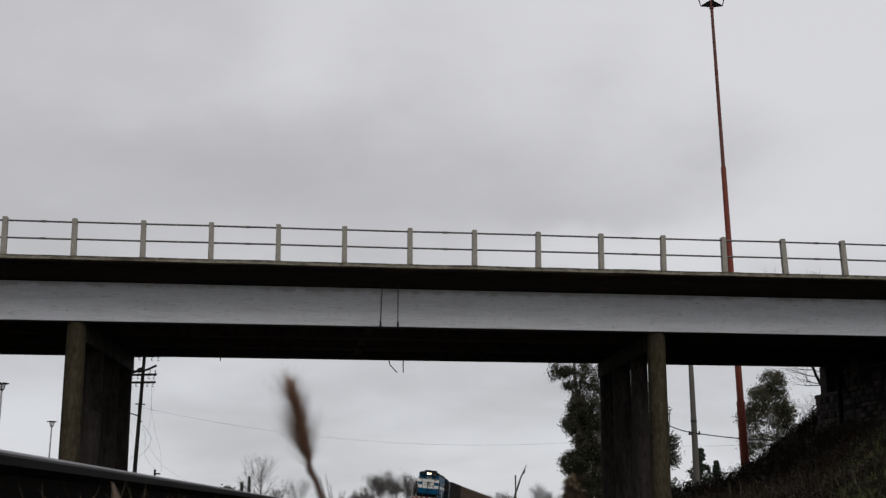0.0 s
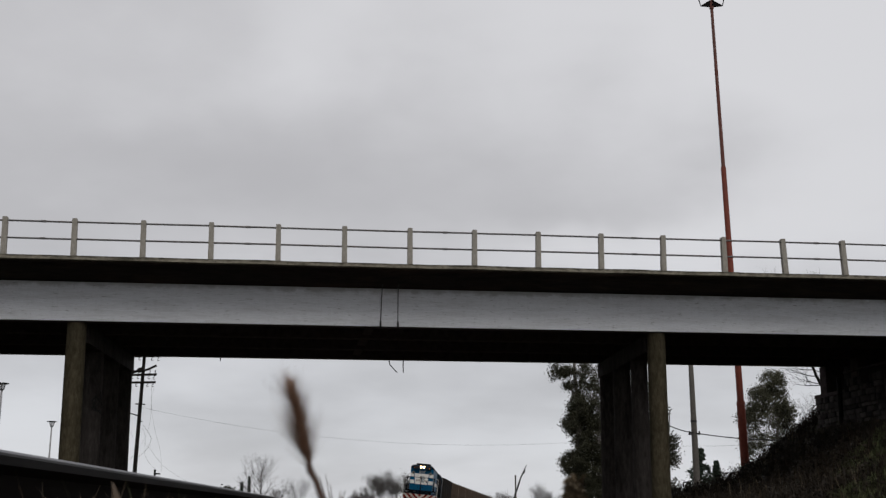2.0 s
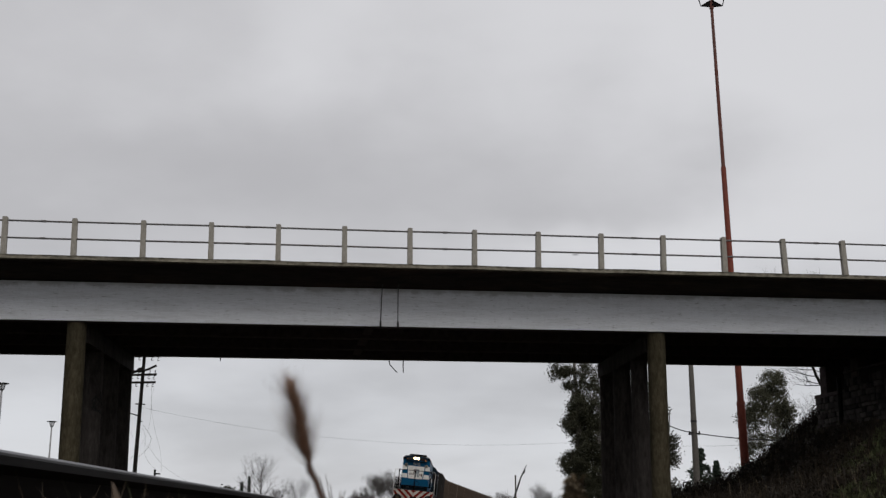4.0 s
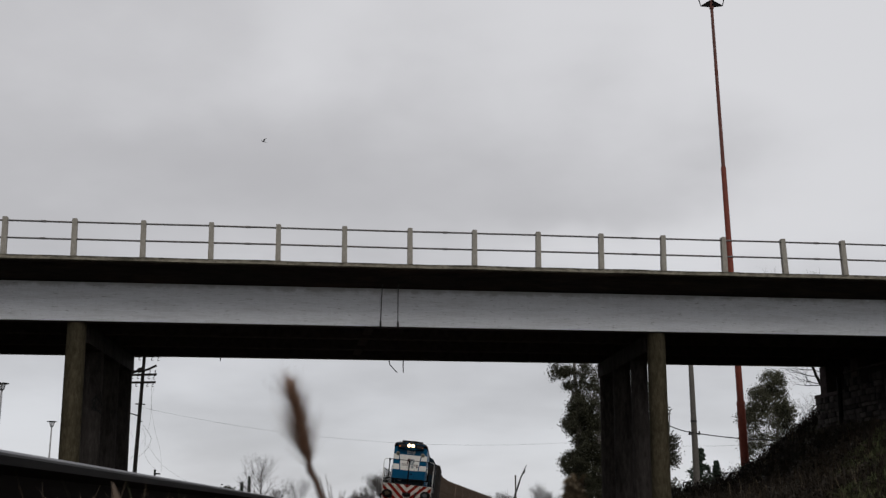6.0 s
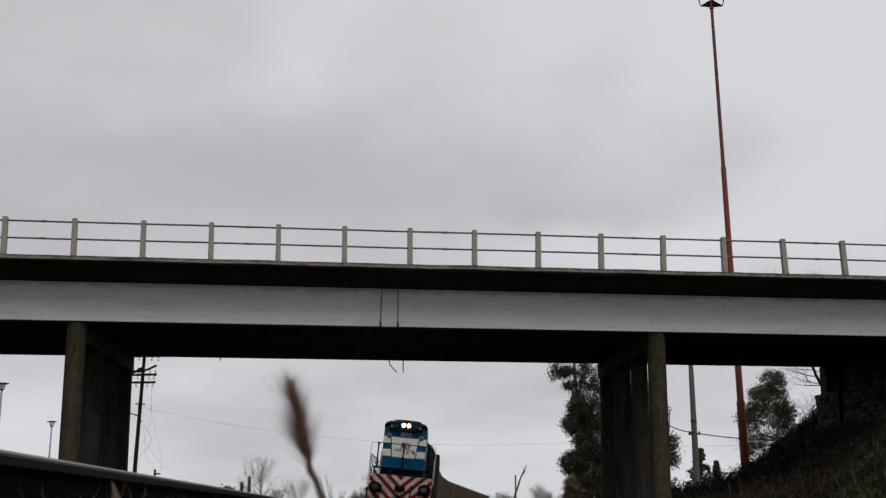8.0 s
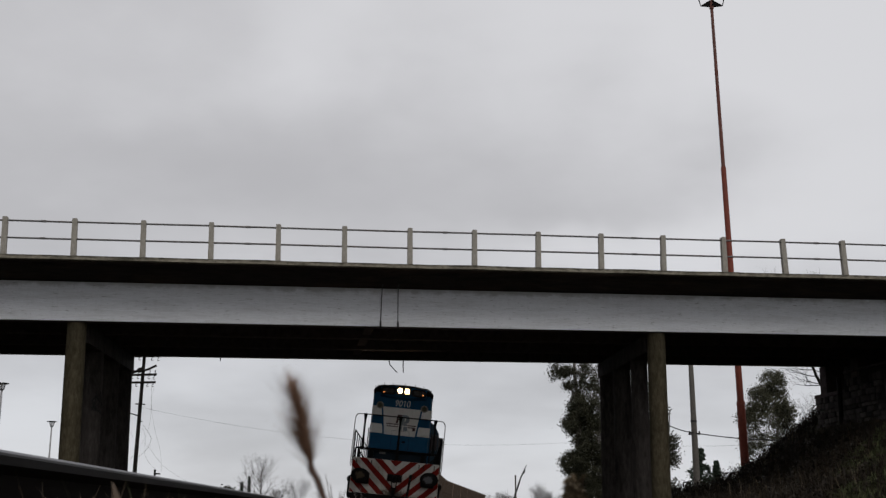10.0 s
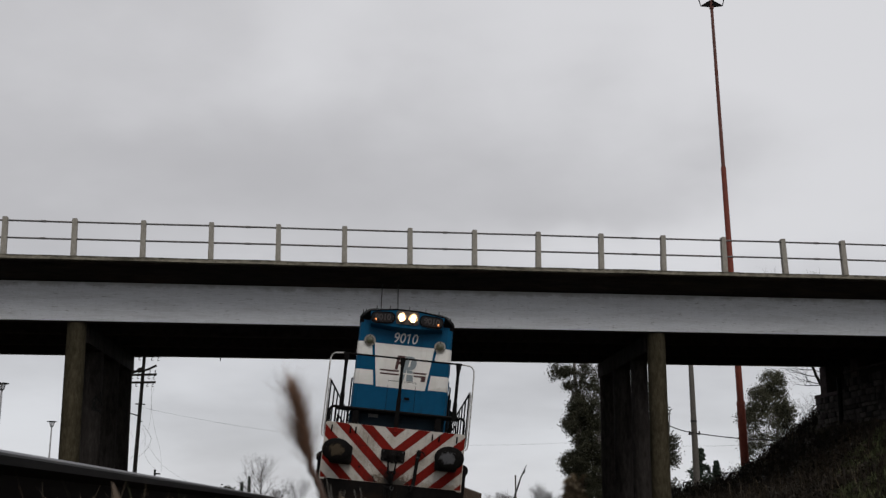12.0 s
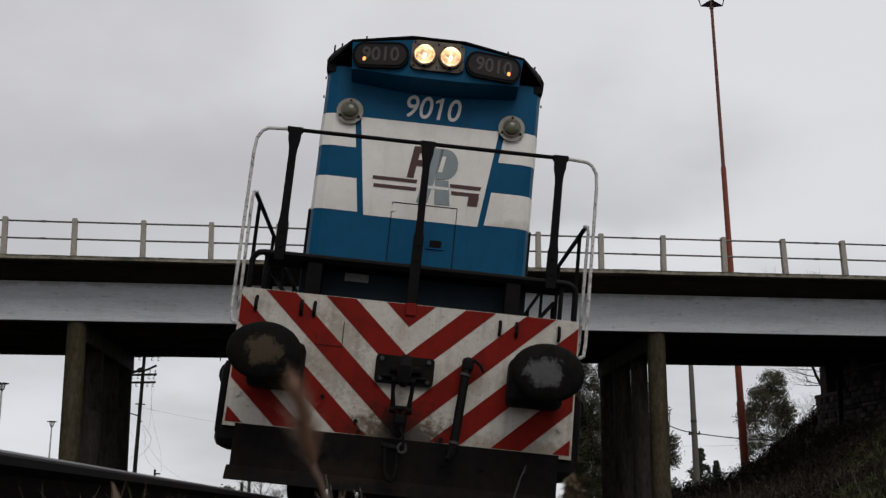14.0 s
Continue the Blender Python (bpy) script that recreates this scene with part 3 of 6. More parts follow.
def make_bridge():
    br = thing("road_bridge", BRIDGE, "concrete road bridge over the railway with white-painted edge beams", "bridge", kind="structure")
    u0, u1 = -34.0, 30.0
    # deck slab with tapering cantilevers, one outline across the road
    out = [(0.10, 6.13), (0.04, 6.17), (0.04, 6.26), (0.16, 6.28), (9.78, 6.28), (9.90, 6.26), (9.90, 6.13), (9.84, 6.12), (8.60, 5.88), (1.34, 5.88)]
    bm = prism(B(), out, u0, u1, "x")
    part("deck_slab", bm, M_CANT, br, "underside and cantilevers of the deck, stained and darkened for shade")
    for v0 in (-0.06, 9.84):
        bm = B()
        rng = random.Random(7)
        n = 160
        vs = []
        for i in range(n + 1):
            u = u0 + (u1 - u0) * i / n
            w = 0.012 * noise.noise((u * 0.7, v0, 0)) + rng.uniform(-0.004, 0.004)
            vs.append([bm.verts.new((u, v0 + a, 6.30 + b)) for a, b in ((0, -0.10 + w), (0.16, -0.125 + w), (0.16, 0.0 + w), (0.01, 0.0 + w))])
        for a, b in zip(vs, vs[1:]):
            for k in range(4):
                bm.faces.new((a[k], a[(k + 1) % 4], b[(k + 1) % 4], b[k]))
        bmesh.ops.recalc_face_normals(bm, faces=bm.faces[:])
        part("deck_edge", bm, M_EDGE, br, "weathered mossy concrete kerb along the deck edge")
    part("carriageway", box(B(), (-2, 4.97, 6.31), (u1 - u0, 8.6, 0.05)), M_ASPHALT, br, "asphalt road surface")
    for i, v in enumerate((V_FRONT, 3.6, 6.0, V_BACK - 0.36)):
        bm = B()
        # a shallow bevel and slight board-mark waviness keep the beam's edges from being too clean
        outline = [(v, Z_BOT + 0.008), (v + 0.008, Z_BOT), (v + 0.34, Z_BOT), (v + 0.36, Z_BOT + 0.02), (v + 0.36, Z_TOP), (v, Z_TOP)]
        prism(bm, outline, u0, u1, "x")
        part("edge_beam" if i in (0, 3) else "inner_beam", bm, M_BEAM if i == 0 else M_SOFFIT, br, "white-painted concrete edge beam with board marks" if i == 0 else "sooty concrete girder, darkened for shade")
    # thin dark sheet stands in for the shade beneath the white beam
    part("beam_soffit", box(B(), ((u0 + u1) / 2, V_FRONT + 0.184, Z_BOT - 0.003), (u1 - u0, 0.34, 0.008)), M_SOFFIT, br, "dark sheet under the edge beam in place of shade")
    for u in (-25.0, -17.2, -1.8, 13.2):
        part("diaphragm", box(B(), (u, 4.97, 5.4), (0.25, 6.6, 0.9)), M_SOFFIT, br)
    # two cables down the beam's face
    for u, z1, lean in ((-1.58, 4.78, -0.03), (-1.12, 4.76, 0.0)):
        bm = pipe(B(), [(u - lean, 0.9, 6.02), (u - lean, V_FRONT - 0.03, 5.80), (u, V_FRONT - 0.02, 5.0), (u, V_FRONT - 0.02, Z_BOT - 0.01), (u + 0.03, V_FRONT + 0.02, z1)], 0.011, 6)
        part("cable", bm, M_WIRE, br, "thin black cable down the beam")
        part("cable_clip", box(B(), (u, V_FRONT - 0.02, Z_BOT + 0.07), (0.045, 0.05, 0.14), bevel=0.01), M_WIRE, br)
    part("hanging_cable", pipe(B(), [(-0.72, 8.7, 4.9), (-0.68, 8.72, 4.72), (-0.55, 8.72, 4.58), (-0.44, 8.72, 4.47)], 0.016, 6), M_WIRE, br)
    part("hanging_cable", pipe(B(), [(-0.24, 8.7, 4.9), (-0.25, 8.72, 4.68), (-0.24, 8.72, 4.47)], 0.016, 6), M_WIRE, br)
    part("hanging_cable", pipe(B(), [(-6.1, 8.7, 4.9), (-6.1, 8.72, 4.76)], 0.016, 6), M_WIRE, br)
    # railings: concrete posts with two pipes
    posts = None
    for v in (0.02, 9.92):
        for i in range(-18, 18):
            u = -0.93 + 1.695 * i
            lean = (0.6 * math.sin(i * 12.9) - 3.0 * min(1.0, max(0.0, (i - 4) / 2))) if v < 1 else 0
            m = pose(u, v, 6.28, 0, lean, 0)
            if posts is None:
                bm = B()
                prism(bm, [(-0.068, 0), (0.068, 0), (0.062, 0.965), (0.05, 0.98), (-0.05, 0.98), (-0.062, 0.965)], -0.07, 0.07)
                posts = part("railing_post", bm, M_POST, br, "cast concrete railing post")
                posts.matrix_basis = m
            else:
                again(posts, br, m, "railing_post")
        for z, r in ((6.28 + 0.895, 0.024), (6.28 + 0.455, 0.024)):
            for i in range(-18, 17):
                u = -0.93 + 1.695 * i
                s = 0.006 * math.sin(i * 7.7 + z)
                bm = rod(B(), (u, v, z), (u + 1.695, v, z + s), r, n=8)
                if i % 3 == 0:
                    rod(bm, (u + 0.86, v, z), (u + 0.98, v, z), r * 1.35, n=8)
                part("railing_pipe", bm, M_TUBE, br)
    return br


bridge = make_bridge()


def make_piers():
    for k, u in enumerate((-24.6, -9.46, 6.05)):
        pier = thing("bridge_pier", BRIDGE @ pose(u, V_FRONT + 0.31, 0, 0, 0, -3.4), "row of weathered brownish concrete columns under a cap beam, darkened for shade", "bridge pier", "piers of the bridge")
        for j, v in enumerate((0.0, 2.28 if k == 1 else 2.2, 4.6, 6.75)):
            bm = B()
            top = Z_BOT - 0.008 if j == 0 else 4.36
            k0 = 1.0 if j == 0 else (1.14 if k == 1 else (0.98 if j == 1 else 1.10))
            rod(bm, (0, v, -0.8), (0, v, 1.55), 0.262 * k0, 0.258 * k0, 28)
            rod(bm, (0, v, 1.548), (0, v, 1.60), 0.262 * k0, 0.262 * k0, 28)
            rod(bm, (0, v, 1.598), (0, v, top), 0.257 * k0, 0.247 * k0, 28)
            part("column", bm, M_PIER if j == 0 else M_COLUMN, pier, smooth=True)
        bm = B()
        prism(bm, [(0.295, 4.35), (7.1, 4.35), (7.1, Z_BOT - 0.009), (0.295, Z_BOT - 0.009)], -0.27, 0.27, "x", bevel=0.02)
        part("cap_beam", bm, M_COLUMN, pier, "stained cap beam, darkened for shade")
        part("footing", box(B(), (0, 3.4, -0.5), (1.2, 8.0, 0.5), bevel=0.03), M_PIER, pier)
    # faded sprayed scribble on the inner side of the left pier
    bm = B()
    rng = random.Random(5)
    for i in range(16):
        a, z = radians(rng.uniform(-80, -8)), rng.uniform(2.62, 3.02)
        pts = []
        for k in range(4):
            pts.append((0.288 * math.cos(a), 2.28 + 0.288 * math.sin(a), z))
            a += rng.uniform(-0.3, 0.3)
            z += rng.uniform(-0.03, 0.12)
        pipe(bm, pts, 0.02, 5)
    spray = thing("wall_scribble", BRIDGE @ pose(-9.46, V_FRONT + 0.31, 0, 0, 0, -3.4), "faded black sprayed scribble on a pier", "graffiti")
    part("paint_line", bm, M_GRAFFITI, spray)


make_piers()


def make_abutment():
    for side, u in ((1, 13.9), (-1, -31.0)):
        ab = thing("bridge_abutment", BRIDGE @ pose(u, 0, 0, 0, 0, 0 if side == 1 else 180) @ pose(0, 0 if side == 1 else -9.94, 0), "dark stone-faced bridge abutment with a bearing shelf", "abutment", "abutments of the bridge")
        bm = B()
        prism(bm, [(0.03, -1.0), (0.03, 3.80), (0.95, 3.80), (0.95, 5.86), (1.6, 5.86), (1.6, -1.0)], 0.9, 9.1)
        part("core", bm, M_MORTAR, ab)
        # shelf, blocks, wing walls and coping share the shade-darkened deck concrete
        part("shelf", box(B(), (0.46, 5.0, 3.87), (0.98, 8.3, 0.12), bevel=0.015), M_SOFFIT, ab, "stained concrete bearing shelf, darkened for shade")
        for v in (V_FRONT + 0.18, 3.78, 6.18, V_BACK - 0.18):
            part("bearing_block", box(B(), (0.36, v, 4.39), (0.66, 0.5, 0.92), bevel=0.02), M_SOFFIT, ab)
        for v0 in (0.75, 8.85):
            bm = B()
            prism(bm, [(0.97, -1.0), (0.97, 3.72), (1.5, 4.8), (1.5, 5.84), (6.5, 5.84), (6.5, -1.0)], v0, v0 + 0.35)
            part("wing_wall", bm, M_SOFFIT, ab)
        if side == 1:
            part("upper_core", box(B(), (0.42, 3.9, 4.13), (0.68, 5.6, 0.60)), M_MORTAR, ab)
            part("coping", box(B(), (0.38, 3.9, 4.455), (0.86, 5.8, 0.07), bevel=0.012), M_SOFFIT, ab, "stained concrete coping of the wall, darkened for shade")
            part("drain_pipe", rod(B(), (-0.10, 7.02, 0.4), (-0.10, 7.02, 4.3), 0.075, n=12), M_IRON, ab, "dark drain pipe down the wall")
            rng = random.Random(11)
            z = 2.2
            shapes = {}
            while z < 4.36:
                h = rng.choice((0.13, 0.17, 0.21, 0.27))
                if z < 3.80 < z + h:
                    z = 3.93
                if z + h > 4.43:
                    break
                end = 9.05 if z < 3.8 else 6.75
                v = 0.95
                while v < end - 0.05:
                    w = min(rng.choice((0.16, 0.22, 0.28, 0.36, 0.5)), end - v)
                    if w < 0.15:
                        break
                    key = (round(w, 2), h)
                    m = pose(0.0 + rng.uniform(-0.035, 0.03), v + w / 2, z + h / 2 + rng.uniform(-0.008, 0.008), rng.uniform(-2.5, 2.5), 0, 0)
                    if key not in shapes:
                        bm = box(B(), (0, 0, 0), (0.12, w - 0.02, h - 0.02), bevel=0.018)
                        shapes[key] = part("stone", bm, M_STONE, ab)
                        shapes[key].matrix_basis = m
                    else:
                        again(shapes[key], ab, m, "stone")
                    v += w
                z += h


make_abutment()


# ---- masts, poles and wires ----
def cup_lamp(parent, top, size):
    """A lamp head: a tapered cage that opens upwards, with flat lanterns round its top."""
    x, y, z = top
    part("lamp_neck", rod(B(), (x, y, z - 0.05 * size), (x, y, z + 0.06 * size), 0.12 * size, 0.20 * size, 12), M_IRON, parent)
    for k in range(8):
        a = math.tau * k / 8 + 0.2
        c, d = math.cos(a), math.sin(a)
        part("cage_bar", pipe(B(), [(x + 0.18 * size * c, y + 0.18 * size * d, z + 0.04 * size), (x + 0.30 * size * c, y + 0.30 * size * d, z + 0.52 * size)], 0.022 * size, 5), M_IRON, parent)
    ring = [(x + 0.30 * size * math.cos(q), y + 0.30 * size * math.sin(q), z + 0.53 * size) for q in [math.tau * k / 16 for k in range(17)]]
    part("cage_ring", pipe(B(), ring, 0.035 * size, 6), M_IRON, parent)
    for k in range(6):
        a = math.tau * k / 6 + 0.12
        c, d = math.cos(a), math.sin(a)
        bm = box(B(), (0, 0, 0), (0.36 * size, 0.22 * size, 0.075 * size), bevel=0.025 * size)
        part("lantern", bm, M_IRON, parent, "flat dark lantern").matrix_basis = pose(x + c * 0.42 * size, y + d * 0.42 * size, z + 0.60 * size, 0, 0, math.degrees(a)) @ pose(0, 0, 0, 0, 9, 0)
    return parent


def crown_head(parent, top):
    """The mast's head: a slim gusset, arms that splay upwards from its ends and a ring of lanterns above."""
    x, y, z = top
    bm = B()
    prism(bm, [(-0.43, 0.0), (-0.10, -0.035), (0.10, -0.035), (0.43, 0.0), (0.40, 0.03), (0.06, 0.24), (-0.06, 0.24), (-0.40, 0.03)], -0.04, 0.04, bevel=0.008)
    bmesh.ops.translate(bm, vec=(x, y, z), verts=bm.verts[:])
    part("gusset", bm, M_BLACK, parent, "dark triangular gusset")
    part("hub", rod(B(), (x, y, z - 0.12), (x, y, z + 0.22), 0.085, 0.07, 14), M_MASTTOP, parent)
    for a in (0, math.pi, 1.35, -1.35):
        c, d = math.cos(a), math.sin(a)
        r = 0.43 if d == 0 or abs(c) > 0.9 else 0.12
        pts = [(x + c * 0.05, y + d * 0.05, z + 0.0), (x + c * r, y + d * r, z + 0.012), (x + c * (r + 0.06), y + d * (r + 0.06), z + 0.28), (x + c * (r + 0.16), y + d * (r + 0.16), z + 1.0)]
        part("arm", pipe(B(), pts, 0.022, 6), M_BLACK, parent)
    ring = [(x + 0.55 * math.cos(q), y + 0.45 * math.sin(q), z + 1.0) for q in [math.tau * k / 20 for k in range(21)]]
    part("ring", pipe(B(), ring, 0.03, 6), M_BLACK, parent)
    for k in range(6):
        q = math.tau * k / 6
        part("lantern", box(B(), (x + 0.75 * math.cos(q), y + 0.65 * math.sin(q), z + 1.06), (0.42, 0.36, 0.16), bevel=0.04), M_IRON, parent, "dark floodlight")
    return parent


def make_mast():
    x0, y0, z0 = 10.93, 46.0, 0.9
    top = Vector((10.48, 46.0, 19.5))
    mast = thing("light_mast", Matrix(), "tall leaning red-oxide steel lighting mast behind the bridge", "light mast")
    base = Vector((x0, y0, z0))
    along = top - base
    for a, b, r0, r1, mt in ((0, 0.165, 0.165, 0.152, M_MAST), (0.165, 0.2, 0.128, 0.125, M_MAST), (0.2, 0.645, 0.125, 0.098, M_MAST), (0.645, 1.0, 0.075, 0.06, M_MASTTOP)):
        part("mast_section", rod(B(), base + along * a, base + along * b, r0, r1, 14), mt, mast, smooth=True)
    bm = B()
    for t, r in ((0.165, 0.165), (0.645, 0.105)):
        p = base + along * t
        rod(bm, p - along.normalized() * 0.08, p + along.normalized() * 0.05, r, r * 0.93, 14)
    part("collar", bm, M_MAST, mast)
    part("foot_plate", box(B(), (x0, y0, z0 - 0.1), (0.7, 0.7, 0.3), bevel=0.03), M_CPOLE, mast)
    crown_head(mast, tuple(top))


make_mast()


def make_concrete_pole():
    p = thing("utility_pole", pose(10.34, 52.0, 0, 0, -0.6, 0), "pale tapered concrete utility pole with a cable clamp", "utility pole")
    part("shaft", rod(B(), (0, 0, -0.5), (0, 0, 8.2), 0.15, 0.085, 14), M_CPOLE, p, smooth=True)
    bm = B()
    box(bm, (0, 0, 3.22), (0.5, 0.09, 0.07), bevel=0.01)
    rod(bm, (-0.2, -0.05, 3.22), (-0.2, -0.05, 3.34), 0.04, 0.03, 8)
    rod(bm, (0.2, -0.05, 3.22), (0.2, -0.05, 3.34), 0.04, 0.03, 8)
    part("clamp", bm, M_WIRE, p)
    part("clamp_band", rod(B(), (0, 0, 3.7), (0, 0, 3.78), 0.135, 0.135, 12), M_WIRE, p)


make_concrete_pole()


def make_telegraph_pole():
    p = thing("telegraph_pole", pose(-13.52, 55.0, -0.5, 0, 2.0, 0), "dark leaning timber telegraph pole with broken crossarms", "telegraph pole")
    part("shaft", rod(B(), (0, 0, 0), (0, 0, 7.9), 0.105, 0.07, 12), M_WOOD, p, smooth=True)
    for z, x0, x1, tilt in ((7.28, -0.55, 0.78, 2), (6.62, -0.48, 0.66, -16), (6.46, -0.5, 0.64, 3), (6.12, -0.55, 0.62, 4)):
        arm = B()
        s = math.tan(radians(-tilt))
        if tilt == -16:
            pipe(arm, [(-0.05, -0.13, z + 0.0), (0.3, -0.13, z + 0.14), (0.6, -0.13, z + 0.3)], 0.05, 6)
            pipe(arm, [(-0.45, -0.13, z - 0.06), (-0.1, -0.13, z + 0.08)], 0.06, 6)
        else:
            prism(arm, [(x0, z - 0.045), (x1, z - 0.045 + 0.06), (x1, z + 0.045 + 0.06), (x0, z + 0.045)], -0.18, -0.10)
        a = part("crossarm", arm, M_WOOD, p)
        for f in (0.08, 0.3, 0.72, 0.92):
            x = x0 + (x1 - x0) * f
            bm = pipe(B(), [(x, -0.14, z + 0.08), (x, -0.14, z - 0.02), (x - 0.055, -0.15, z - 0.09), (x - 0.03, -0.15, z - 0.15), (x + 0.03, -0.15, z - 0.14)], [0.03, 0.02, 0.016, 0.016, 0.022], 6)
            part("insulator", bm, M_WIRE, a)
    part("junction_box", box(B(), (-0.06, -0.16, 6.70), (0.26, 0.16, 0.2), ry=-18, bevel=0.03), M_WOOD, p)
    part("step_bracket", box(B(), (0.02, -0.12, 5.2), (0.42, 0.05, 0.05)), M_WOOD, p)
    part("step_bracket", box(B(), (0.08, -0.12, 4.45), (0.2, 0.05, 0.05)), M_WOOD, p)
    part("stay", rod(B(), (-0.05, -0.1, 4.7), (-0.62, -0.3, 4.86), 0.025, 0.02, 6), M_WOOD, p)
    # broken wires that droop from the arms
    part("loose_wire", pipe(B(), [(0.26, -0.16, 4.27), (0.46, -0.18, 4.05), (0.66, -0.2, 3.72), (0.58, -0.2, 3.38), (0.36, -0.18, 3.1), (0.10, -0.16, 2.9)], 0.006, 5), M_WIRE, p)
    for x, z, dx, dz in ((0.6, 6.0, -0.5, -3.2), (0.2, 4.2, 0.7, -1.9), (0.45, 6.3, 0.55, -4.4), (-0.45, 6.0, 0.25, -2.6), (0.25, 3.6, 2.1, -1.8)):
        pts = [(x + dx * t + 0.35 * math.sin(t * 5 + x * 9) * t, -0.16, z + dz * t) for t in [i / 9 for i in range(10)]]
        part("loose_wire", pipe(B(), pts, 0.004, 4), M_TUBE, p)


make_telegraph_pole()


def span(name, a, b, sag, r, label, n=16):
    a, b = Vector(a), Vector(b)
    pts = [a.lerp(b, i / n) - Vector((0, 0, sag * 4 * (i / n) * (1 - i / n))) for i in range(n + 1)]
    ob = part(name, pipe(B(), pts, r, 5), M_WIRE)
    return tagged(ob, label, "cable")


span("overhead_wire", (-14.2, 58, 4.85), (5.6, 60.0, 3.30), 0.68, 0.0038, "thin slack overhead telegraph wire")
span("overhead_wire", (5.6, 60.0, 3.30), (26, 62, 4.3), 0.5, 0.0038, "thin slack overhead telegraph wire")
span("service_cable", (7.6, 51.9, 4.9), (10.3, 51.9, 3.26), 0.35, 0.022, "thick black service cable on the concrete pole")
span("service_cable", (10.3, 51.9, 3.26), (16.5, 50.5, 3.1), 0.25, 0.022, "thick black service cable on the concrete pole")


def make_far_lamps():
    for x, y, z1, s in ((-38.85, 110.0, 11.2, 1.0), (-52.9, 170.0, 12.2, 1.15)):
        lp = thing("street_lamp", Matrix(), "distant slender street lamp with a cup-shaped head", "street lamp", "street lamps beyond the line")
        part("post", rod(B(), (x - 0.25, y, -0.5), (x, y, z1), 0.17, 0.09, 10), M_GALV, lp, smooth=True)
        cup_lamp(lp, (x, y, z1 - 0.5 * s), s * 0.98)
    # a small signal beyond the rail
    sg = thing("signal_post", pose(-13.7, 60.0, -0.5), "small dark track-side signal post", "signal post")
    part("post", rod(B(), (0, 0, 0), (0, 0, 2.55), 0.05, 0.05, 8), M_WIRE, sg)
    part("signal_head", box(B(), (0.14, 0, 2.36), (0.22, 0.08, 0.07), bevel=0.02), M_WIRE, sg)
    st = thing("marker_post", pose(3.36, 60.0, -0.5), "weathered upright timber marker post", "post")
    part("shaft", rod(B(), (0, 0, 0), (0.0, 0, 2.3), 0.042, 0.036, 8), M_CPOLE, st)


make_far_lamps()


# ---- trees ----
def twig_tubes(rng, start, way, length, r, depth, spread, out, tips, bend=0.25, kids=(2, 3)):
    """Tapered, bending limbs, as lists of (a, b, r0, r1)."""
    p, d = Vector(start), Vector(way).normalized()
    n = 3
    for i in range(n):
        d = (d + Vector((rng.uniform(-1, 1), rng.uniform(-1, 1), rng.uniform(-0.4, 0.8))) * bend * 0.5).normalized()
        q = p + d * length / n
        r1 = r * (1 - 0.28 * (i + 1) / n)
        out.append((p.copy(), q.copy(), r * (1 - 0.28 * i / n), r1))
        p = q
        if depth > 0 and i > 0:
            for _ in range(rng.randint(*kids)):
                side = (d + Vector((rng.uniform(-1, 1), rng.uniform(-1, 1), rng.uniform(-0.35, 0.7))) * spread).normalized()
                twig_tubes(rng, p, side, length * rng.uniform(0.5, 0.78), r1 * 0.6, depth - 1, spread, out, tips, bend, kids)
    tips.append(p.copy())


def tubes_mesh(segs, sides=4):
    vs, fs = [], []
    for a, b, r0, r1 in segs:
        d = (b - a)
        if d.length < 1e-5:
            continue
        d.normalize()
        s = d.orthogonal().normalized()
        u = d.cross(s)
        k = len(vs)
        for p, r in ((a, r0), (b, r1)):
            for i in range(sides):
                w = math.tau * i / sides
                vs.append(tuple(p + (s * math.cos(w) + u * math.sin(w)) * r))
        fs += [(k + i, k + (i + 1) % sides, k + sides + (i + 1) % sides, k + sides + i) for i in range(sides)]
    return vs, fs


def leaf_cloud(rng, clumps, per, size, spread):
    vs, fs = [], []
    for c in clumps:
        for _ in range(per):
            o = Vector((rng.gauss(0, 1), rng.gauss(0, 1), rng.gauss(0, 0.8))) * spread
            p = Vector(c) + o
            a = Vector((rng.uniform(-1, 1), rng.uniform(-1, 1), rng.uniform(-1.2, 0.4))).normalized()
            b = a.orthogonal().normalized()
            b = (b * math.cos(rng.uniform(0, 6)) + a.cross(b) * math.sin(rng.uniform(0, 6))).normalized()
            L, w = size * rng.uniform(0.6, 1.4), size * rng.uniform(0.18, 0.34)
            k = len(vs)
            vs += [tuple(p), tuple(p + a * L * 0.5 + b * w), tuple(p + a * L), tuple(p + a * L * 0.5 - b * w)]
            fs.append((k, k + 1, k + 2, k + 3))
    return vs, fs


